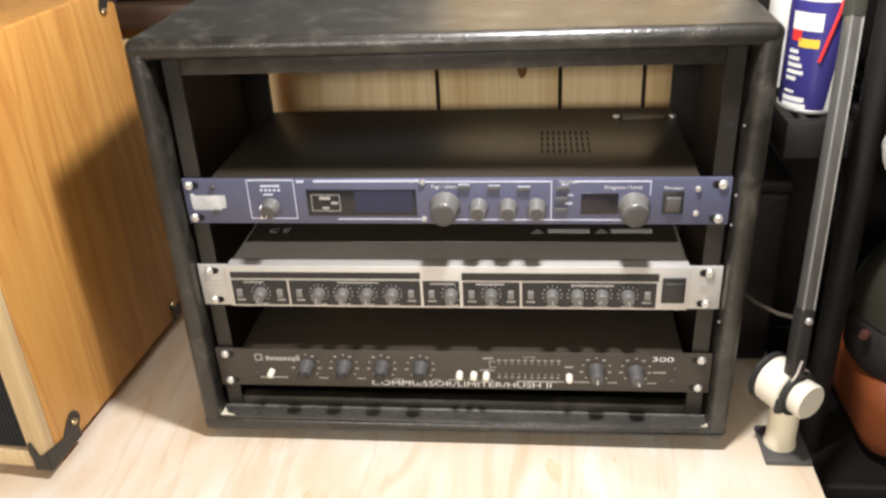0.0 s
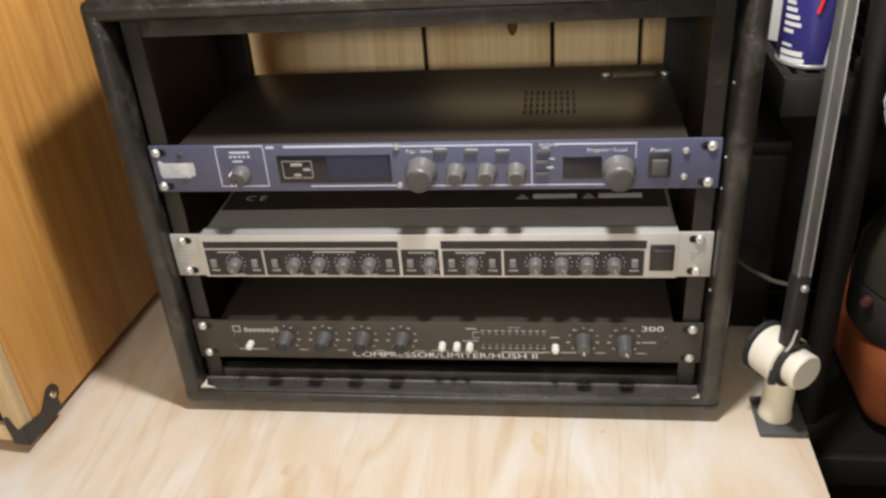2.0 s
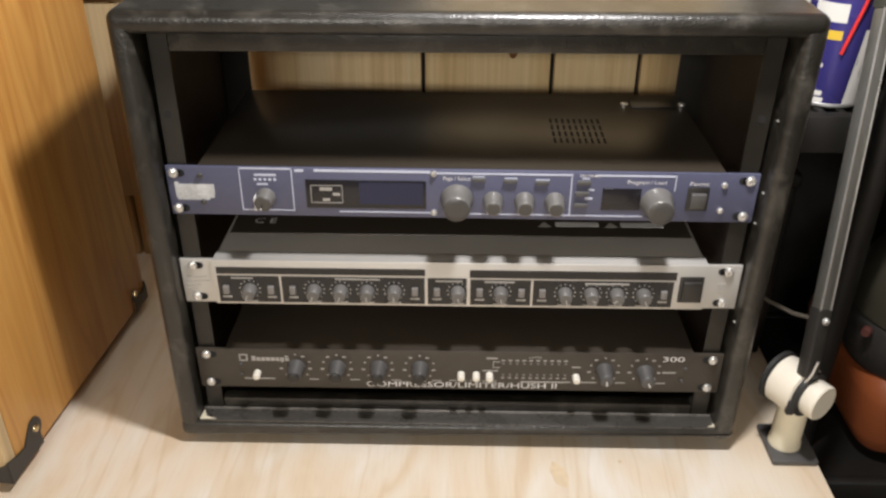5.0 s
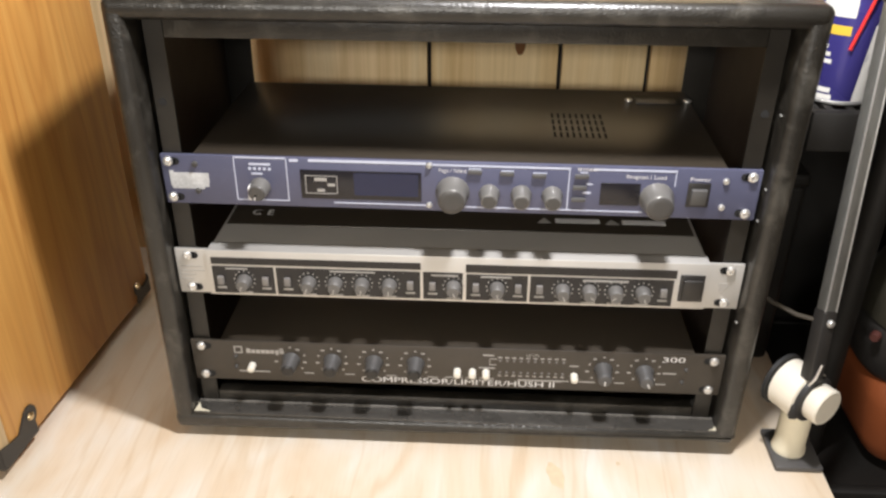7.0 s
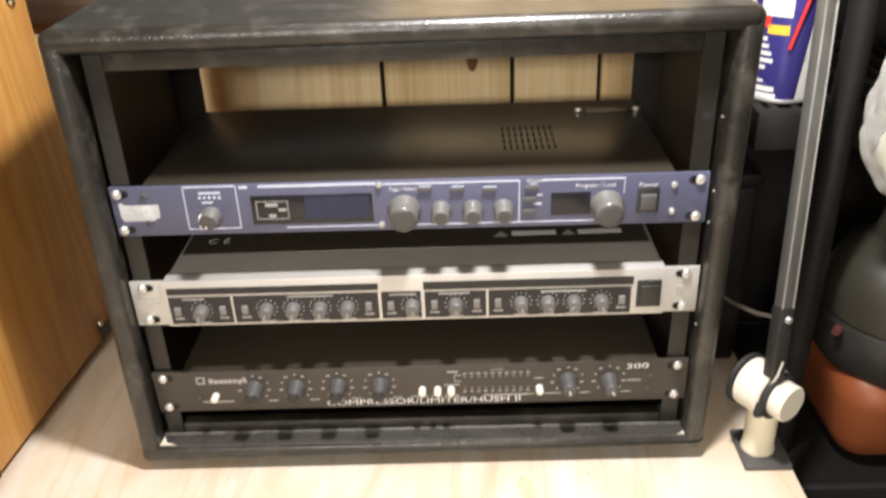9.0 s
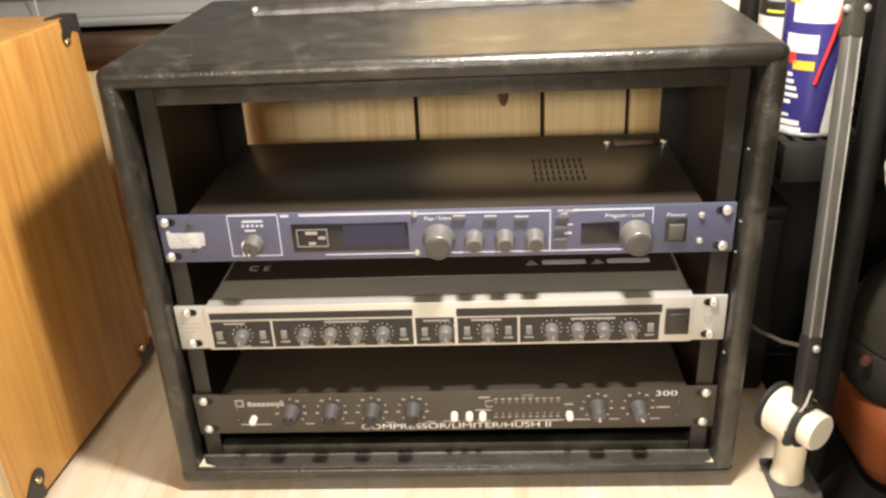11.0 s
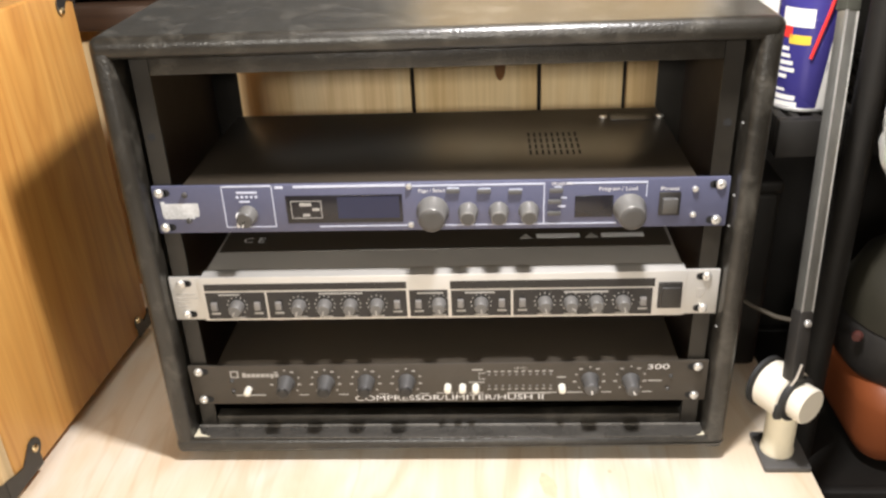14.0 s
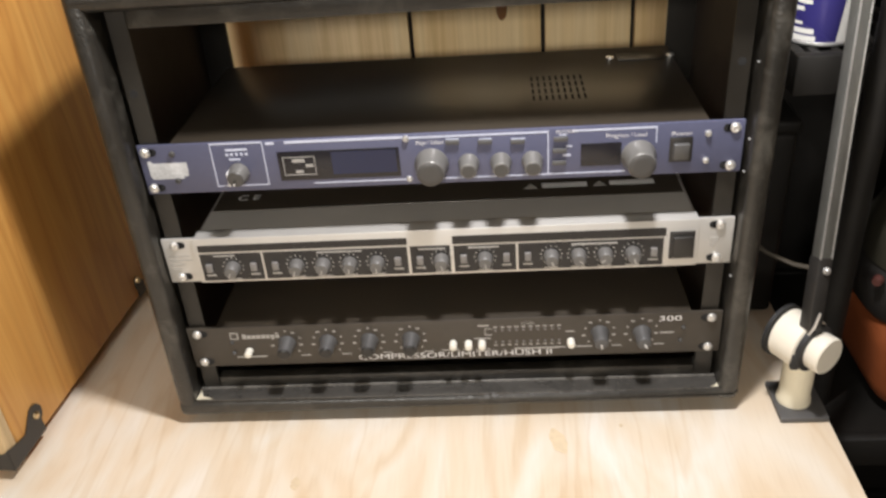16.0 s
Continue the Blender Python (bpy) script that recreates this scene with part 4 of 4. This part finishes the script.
# ---- the jointed arm clamped on the bench corner ----
def arm_stand():
    st = thing("arm_stand", (0.3165, -0.010, TABLE), "jointed lamp arm with ivory knuckle on a black plate", "lamp arm")
    part("base_plate", block(-0.024, 0.0185, -0.026, 0.026, 0, 0.006, 0.002), M_SLATEKNOB, st, "black square base plate")
    part("post", add_lathe(bmesh.new(), [(0.0150, 0.006), (0.0150, 0.010), (0.0138, 0.013), (0.0138, 0.062)], pose(-0.006, 0, 0), 32), M_PVCDULL, st, "cream plastic post")
    # the knuckle: two drums on one axle with a black band between
    axis = pose(-0.010, -0.004, 0.076, 0, 0, 34) @ pose(0, 0, 0, 90)
    part("knuckle", add_lathe(bmesh.new(), [(0.0200, -0.018), (0.0228, -0.016), (0.0235, 0.0), (0.0235, 0.008), (0.0215, 0.0095)], axis, 40), M_PVC, st, "ivory plastic knuckle drum")
    part("band", add_lathe(bmesh.new(), [(0.0195, 0.0095), (0.0218, 0.010), (0.0218, 0.0145), (0.0195, 0.015)], axis, 36), M_RUBBER, st, "black rubber band")
    part("back_flange", add_lathe(bmesh.new(), [(0.0215, -0.0225), (0.0248, -0.0218), (0.0248, -0.0185), (0.0215, -0.0180)], axis, 40), M_RUBBER, st, "black rubber flange")
    part("clip", add_box(bmesh.new(), -0.0035, 0.0035, -0.0030, 0.0030, -0.006, 0.010, 0.0015), M_RUBBER, st, "black plastic clip", axis @ Vector((-0.0195, -0.009, 0.0100)))
    part("clamp_knob", add_lathe(bmesh.new(), [(0.0166, 0.015), (0.0172, 0.016), (0.0172, 0.0270), (0.0160, 0.0284)], axis, 36), M_PVC, st, "ivory plastic clamp knob")
    # the arm leans a little away from the bench edge
    lean = Vector((0.027, 0.083, 0.26)).normalized()
    p0 = Vector((-0.0090, -0.0145, 0.096))

    def tube(z0, z1, half, bev):
        bm = bmesh.new()
        add_box(bm, -half, half, -half, half, z0, z1, bev)
        turn = Vector((0, 0, 1)).rotation_difference(lean).to_matrix().to_4x4()
        bmesh.ops.transform(bm, matrix=Matrix.Translation(p0) @ turn @ pose(0, 0, 0, 0, 0, 18), verts=bm.verts[:])
        return bm

    part("lower_sleeve", tube(0.000, 0.064, 0.0068, 0.002), M_BLACKPLASTIC, st, "black plastic sleeve")
    part("tube", tube(0.060, 0.318, 0.0057, 0.0012), M_CLEARTUBE, st, "scuffed bright square steel tube")
    # Bright strips draw the glints along the tube's two front edges.
    for sx, wide in ((-1, 0.0008), (1, 0.0005)):
        edge = bmesh.new()
        add_box(edge, sx * 0.0054 - wide, sx * 0.0054 + wide, -0.0062, -0.0053, 0.030 if sx < 0 else 0.061, 0.318)
        turn = Vector((0, 0, 1)).rotation_difference(lean).to_matrix().to_4x4()
        bmesh.ops.transform(edge, matrix=Matrix.Translation(p0) @ turn @ pose(0, 0, 0, 0, 0, 18), verts=edge.verts[:])
        part("worn_edge", edge, M_CHROME, st, "bright strip added for the glint on the tube's edge")
    part("upper_sleeve", tube(0.314, 0.560, 0.0070, 0.002), M_SLEEVE, st, "grey-green plastic sleeve")
    part("wire", add_tube(bmesh.new(), [(-0.012, -0.020, 0.094), (-0.009, -0.022, 0.104), (-0.006, -0.021, 0.117)], 0.0012, 8), M_CHROME, st, "short bright steel wire")
    for z, dx, dy in ((0.055, 0.0030, -0.0068), (0.338, 0.0080, -0.0040), (0.338, -0.0078, -0.0045)):
        p = p0 + lean * z
        part("screw", add_lathe(bmesh.new(), [(0.0034, -0.001), (0.0034, 0.001), (0.0030, 0.002), (0.0012, 0.003)], Matrix.Translation(p + Vector((dx, dy, 0))) @ pose(0, 0, 0, 90, 0, 18), 14), M_CHROME, st, "bright screw head")


arm_stand()


# ---- the black storage shelf at the bench end ----
def shelf_unit():
    s = thing("storage_shelf", (0.56, 0.19, FLOOR), "black plastic ventilated storage shelf at the end of the bench", "shelf")
    ox, oy, oz = -0.56, -0.19, -FLOOR

    def tier(top, y0):
        x0, x1, y1 = 0.3035 if top > 0.2 else 0.342, 0.86, 0.322
        frame_bm = bmesh.new()
        add_box(frame_bm, x0 + ox, x1 + ox, y0 + oy, y0 + 0.012 + oy, top - 0.036 + oz, top + oz, 0.002)
        add_box(frame_bm, x0 + ox, x1 + ox, y1 - 0.012 + oy, y1 + oy, top - 0.036 + oz, top + oz, 0.002)
        add_box(frame_bm, x0 + ox, x0 + 0.010 + ox, y0 + 0.012 + oy, y1 - 0.012 + oy, top - 0.036 + oz, top + oz, 0.002)
        add_box(frame_bm, x1 - 0.010 + ox, x1 + ox, y0 + 0.012 + oy, y1 - 0.012 + oy, top - 0.036 + oz, top + oz, 0.002)
        t = part("tier", frame_bm, M_SHELF, s, "black plastic shelf tier")
        if top < 0:
            part("tray", block(x0 + 0.010 + ox, x1 - 0.010 + ox, y0 + 0.012 + oy, y1 - 0.012 + oy, top - 0.008 + oz, top - 0.002 + oz), M_SHELF, t, "solid black tray")
            return
        n = 30
        bar = part("slat", block(-0.0035, 0.0035, y0 + 0.010 + oy, y1 - 0.010 + oy, -0.010, 0, 0.001), M_SHELF, t, "", (x0 + 0.018 + ox, 0, top - 0.0005 + oz))
        for i in range(1, n):
            again(bar, t, (x0 + 0.018 + i * 0.0185 + ox, 0, top - 0.0005 + oz))
        for y in (0.14, 0.20, 0.26):
            part("cross_bar", block(x0 + 0.010 + ox, x1 - 0.010 + ox, y + oy, y + 0.006 + oy, top - 0.016 + oz, top - 0.0115 + oz), M_SHELF, t)

    # Black sheet added to cover the planks and darken the shelf's back.
    part("back_panel", block(0.336 + ox, 0.86 + ox, 0.3235 + oy, 0.3275 + oy, 0.02, 1.60, 0.001), M_SHELF, s, "added black sheet that keeps the shelf's back dark")
    tier(0.216, 0.088)
    tier(-0.150, 0.012)
    tier(-0.560, 0.012)
    tier(0.62, 0.088)
    for x, y in ((0.370, 0.075), (0.322, 0.292), (0.84, 0.075), (0.84, 0.292)):
        post = bmesh.new()
        add_lathe(post, [(0.012 if y < 0.2 else 0.0115, 0.0), (0.012 if y < 0.2 else 0.0115, 1.62)], pose(x + ox, y + oy, 0), 20)
        part("post", post, M_SHELF, s, "black plastic post")


shelf_unit()
solid("trim_board", block(0.299, 0.333, WALL - 0.012, WALL - 0.002, TABLE, CEIL, 0.002), M_WHITE, "white painted trim board on the panelled wall", "trim", "structure")


def spray_can():
    can = thing("spray_can", (0.336, 0.136, 0.216), "blue and white oil spray can with a red straw", "spray can", "cans on the shelf")
    r = 0.0295
    part("body", add_lathe(bmesh.new(), [(0.0280, 0.0), (r, 0.002), (r, 0.178), (0.0270, 0.186), (0.0180, 0.194)], seg=40), M_CANBLUE, can, "glossy blue printed can body")
    part("rim", add_lathe(bmesh.new(), [(0.0285, 0.0), (0.0302, 0.0015), (0.0302, 0.0035), (0.0290, 0.0045)], seg=40), M_CHROME, can)
    part("cap", add_lathe(bmesh.new(), [(0.0200, 0.190), (0.0215, 0.193), (0.0215, 0.222), (0.0190, 0.228)], seg=32), M_RED, can, "red plastic cap")

    def wrap(name, a0, a1, z0, z1, material, label="", skew=0.0, lift=0.0004, zt=0.0):
        """A printed patch that follows the can's wall between two angles, in degrees from the front."""
        bm = bmesh.new()
        n = max(2, int(abs(a1 - a0) / 6))
        low, high = [], []
        for i in range(n + 1):
            f = i / n
            a = radians(a0 + (a1 - a0) * f - 20)
            b = radians(a0 + (a1 - a0) * f + skew - 20)
            low.append(bm.verts.new(((r + lift) * math.sin(a), -(r + lift) * math.cos(a), z0)))
            high.append(bm.verts.new(((r + lift) * math.sin(b), -(r + lift) * math.cos(b), z1 + zt * f)))
        for i in range(n):
            bm.faces.new((low[i], low[i + 1], high[i + 1], high[i]))
        return part(name, bm, material, can, label)

    field = wrap("label_field", -44, 34, 0.102, 0.172, M_CANWHITE, "white label field", 0, 0.0004)
    wrap("label_field", 26, 70, 0.004, 0.070, M_CANWHITE, "white label field", 14)
    wrap("label_band", -58, -34, 0.118, 0.172, M_CANYELLOW, "yellow label band", 4, 0.0006)
    wrap("label_field", -52, 4, 0.076, 0.092, M_CANWHITE, "white label field")
    wrap("label_band", -50, -30, 0.066, 0.076, M_RED, "red label band")
    wrap("label_band", -34, 2, 0.061, 0.069, M_CANYELLOW, "yellow label band")
    # bold blue figures of the mark as plain blocks
    for a0, a1, z0, z1 in ((-22, -17, 0.128, 0.160), (-30, -17, 0.136, 0.142), (-10, -6, 0.124, 0.158), (2, 6, 0.124, 0.158), (-10, 6, 0.152, 0.158), (-10, 6, 0.124, 0.130)):
        wrap("mark", a0, a1, z0, z1, M_CANBLUE, "", 0, 0.0008)
    for k in range(5):
        wrap("text_bar", -52, -52 + (20, 24, 30, 34, 22)[k], 0.0545 - k * 0.0062, 0.0580 - k * 0.0062, M_CANWHITE)
    wrap("text_bar", -52, -30, 0.0180, 0.0205, M_CANWHITE)
    wrap("text_bar", -54, -10, 0.0105, 0.0150, M_CANWHITE)
    wrap("text_bar", -54, -6, 0.0045, 0.0090, M_CANWHITE)
    part("straw", add_tube(bmesh.new(), [(-0.0080, -0.0308, 0.050), (0.0020, -0.0318, 0.090), (0.0110, -0.0302, 0.130), (0.0200, -0.0250, 0.170)], 0.0016, 10), M_RED, can, "thin red straw")


def paint_can():
    can = thing("aerosol_can", (0.333, 0.212, 0.216), "white and black aerosol can with lime print", "spray can", "cans on the shelf")
    r = 0.0255
    part("body", add_lathe(bmesh.new(), [(0.0245, 0.0), (r, 0.002), (r, 0.172), (0.0200, 0.182)], seg=36), M_CANWHITE, can, "white can body")
    part("dark_label", add_lathe(bmesh.new(), [(r, 0.092), (r + 0.0004, 0.0925), (r + 0.0004, 0.150), (r, 0.1505)], seg=36), M_BLACKPRINT, can, "black label")
    part("cap", add_lathe(bmesh.new(), [(0.0200, 0.180), (0.0205, 0.182), (0.0205, 0.205), (0.0185, 0.210)], seg=28), M_BLACKPLASTIC, can)
    for k, (mat, hgt) in enumerate(((M_LIME, 0.0025), (M_GREYINK, 0.0022), (M_GREYINK, 0.0022), (M_LIME, 0.0035), (M_GREYINK, 0.0022))):
        bm = bmesh.new()
        rr = r + 0.0007
        low, high = [], []
        for i in range(9):
            a = radians(-62 + i * 10)
            low.append(bm.verts.new((rr * math.sin(a), -rr * math.cos(a), 0.096 + k * 0.0105)))
            high.append(bm.verts.new((rr * math.sin(a), -rr * math.cos(a), 0.096 + k * 0.0105 + hgt)))
        for i in range(8):
            bm.faces.new((low[i], low[i + 1], high[i + 1], high[i]))
        part("text_bar", bm, mat, can)


def plastic_bag():
    bag = thing("plastic_bag", (0.430, 0.028, 0.150), "crumpled clear plastic bag of small parts hung on the shelf post", "bag")
    bm = bmesh.new()
    bmesh.ops.create_icosphere(bm, subdivisions=5, radius=1.0)
    for v in bm.verts:
        p = v.co.copy()
        wide = 0.064 if p.z < 0.2 else 0.064 - 0.018 * (p.z - 0.2)
        k = 1 + 0.16 * noise.noise(p * 2.3 + Vector((3, 1, 7))) + 0.05 * abs(noise.noise(p * 6.0))
        v.co = Vector((p.x * wide * k, p.y * 0.026 * k, 0.088 + p.z * 0.088 * (1 + 0.1 * noise.noise(p * 1.7))))
    part("film", bm, M_BAG, bag, "crumpled clear film")
    part("card", block(-0.020, 0.045, -0.0290, -0.0275, 0.098, 0.158, 0.0005), M_CANWHITE, bag, "white paper card", None, (0, 6, 0))
    fill = bmesh.new()
    bmesh.ops.create_icosphere(fill, subdivisions=3, radius=1.0)
    for v in fill.verts:
        p = v.co.copy()
        k = 1 + 0.25 * noise.noise(p * 2.1)
        v.co = Vector((p.x * 0.045 * k, p.y * 0.015 * k, 0.052 + p.z * 0.036 * k))
    part("contents", fill, M_PVCDULL, bag, "pale soft contents")
    part("blue_clip", block(-0.012, 0.018, -0.0265, -0.020, 0.080, 0.090, 0.003), M_CANBLUE, bag, "small blue clip")
    part("hanging_loop", add_tube(bmesh.new(), [(-0.010, 0.0, 0.170), (-0.016, 0.006, 0.215), (-0.030, 0.020, 0.245), (-0.040, 0.030, 0.240)], 0.003, 8), M_BAG, bag)


def shop_tool():
    tool = thing("wet_dry_vacuum", (0.473, 0.130, -0.150), "small orange tub vacuum with dark olive motor head on the shelf", "vacuum cleaner")
    tub = bmesh.new()
    add_box(tub, -0.062, 0.125, -0.100, 0.110, 0.0, 0.112, 0.034, 6)
    for v in tub.verts:
        f = v.co.z / 0.112
        v.co.x *= 0.90 + 0.12 * min(1, f * 1.6)
        v.co.y *= 0.90 + 0.12 * min(1, f * 1.6)
    part("tub", tub, M_ORANGE, tool, "orange plastic tub")
    mid = pose(0.014, -0.026, 0)
    part("skirt", add_lathe(bmesh.new(), [(0.055, 0.092), (0.076, 0.096), (0.085, 0.108), (0.086, 0.150), (0.082, 0.156)], mid, 48), M_BLACKPLASTIC, tool, "black skirt of the motor head")
    part("motor_head", add_lathe(bmesh.new(), [(0.080, 0.154), (0.085, 0.158), (0.083, 0.185), (0.072, 0.210), (0.052, 0.226), (0.02, 0.232)], mid, 48), M_OLIVE, tool, "dark olive domed motor head")
    badge = part("badge", block(-0.024, 0.024, -0.0012, 0.0012, -0.013, 0.013, 0.0008), M_BLACKPRINT, tool, "black badge with a pale border", (0.016, -0.1085, 0.184), (-22, 0, 0))
    part("badge_border", bars(bmesh.new(), [(-0.024, 0.024, 0.0118, 0.0130), (-0.024, 0.024, -0.0130, -0.0118), (-0.024, -0.0228, -0.0118, 0.0118), (0.0228, 0.024, -0.0118, 0.0118)], -0.0012), M_GREYINK, badge)
    part("neck", add_lathe(bmesh.new(), [(0.050, 0.222), (0.046, 0.230), (0.034, 0.275), (0.026, 0.300)], pose(0.018, -0.018, 0), 36), M_OLIVE, tool, "olive grey neck")
    part("latch", add_lathe(bmesh.new(), [(0.0052, 0.0), (0.0052, 0.004), (0.004, 0.007)], pose(-0.070, -0.060, 0.150, 90, 0, -40), 16), M_DIMRED, tool, "dull red latch button")


def bin_box():
    """A tapered lidded bin, added to darken the gap between rack and shelf."""
    b = thing("storage_bin", (0.3055, 0.225, TABLE), "narrow black plastic bin added to darken the gap between rack and shelf", "storage bin")
    body = block(-0.0265, 0.0265, -0.092, 0.092, 0, 0.205, 0.006, 3)
    for v in body.verts:
        v.co.x *= 0.94 + 0.06 * v.co.z / 0.205
    part("tub", body, M_SHELF, b, "black plastic tub")
    part("lid", block(-0.0275, 0.0275, -0.095, 0.095, 0.205, 0.219, 0.004, 3), M_SHELF, b)


bin_box()
spray_can()
paint_can()
plastic_bag()
shop_tool()
tagged(new("cable", mesh_of("cable", add_tube(bmesh.new(), [(0.2615, 0.034, 0.074), (0.278, 0.018, 0.067), (0.295, 0.004, 0.064), (0.3075, -0.006, 0.066)], 0.0020, 8), M_CABLE)), "thin brown cable between rack and lamp arm", "cable")


# ---- panelling boards on the wall behind ----
def panelling():
    edges = [-2.19, -2.04, -1.94, -1.79, -1.64, -1.54, -1.44, -1.30, -1.15, -1.05, -0.90, -0.75, -0.65, -0.55, -0.42, -0.285, -0.045, 0.105, 0.205, 0.312, 0.46, 0.56, 0.71, 0.86, 1.01, 1.11, 1.26, 1.41, 1.51, 1.66, 1.81, 1.91, 2.06, 2.21, 2.31, 2.46, 2.59]
    for a, b in zip(edges, edges[1:]):
        full = a > -0.05 or b < -1.10
        top = CEIL - 0.01 if full else 0.2655
        bm = block(a + 0.0022 - a, b - a - 0.0022, 0, 0.0135, FLOOR + 0.01, top, 0.0022)
        part("plank", bm, M_PANEL, wall_north, "", (a, WALL, 0))
        if not full:
            part("plank", block(0.0022, b - a - 0.0022, 0, 0.0135, 1.175, CEIL - 0.01, 0.0022), M_PANEL, wall_north, "", (a, WALL, 0))
    for x, z in ((0.059, 0.205), (-0.12, 0.1), (0.25, 0.42)):
        bm = add_lathe(bmesh.new(), [(0.0065, 0.0), (0.0062, 0.0003), (0.003, 0.0004)], pose(0, 0, 0, 90), 18)
        for v in bm.verts:
            v.co.z *= 2.6
        part("knot", bm, M_KNOT, wall_north, "dark knot in the pine", (x, WALL - 0.0002, z))


M_KNOT = plain("pine_knot", (0.20, 0.085, 0.025), 0.5, 0.0, 0.3, 120)
panelling()
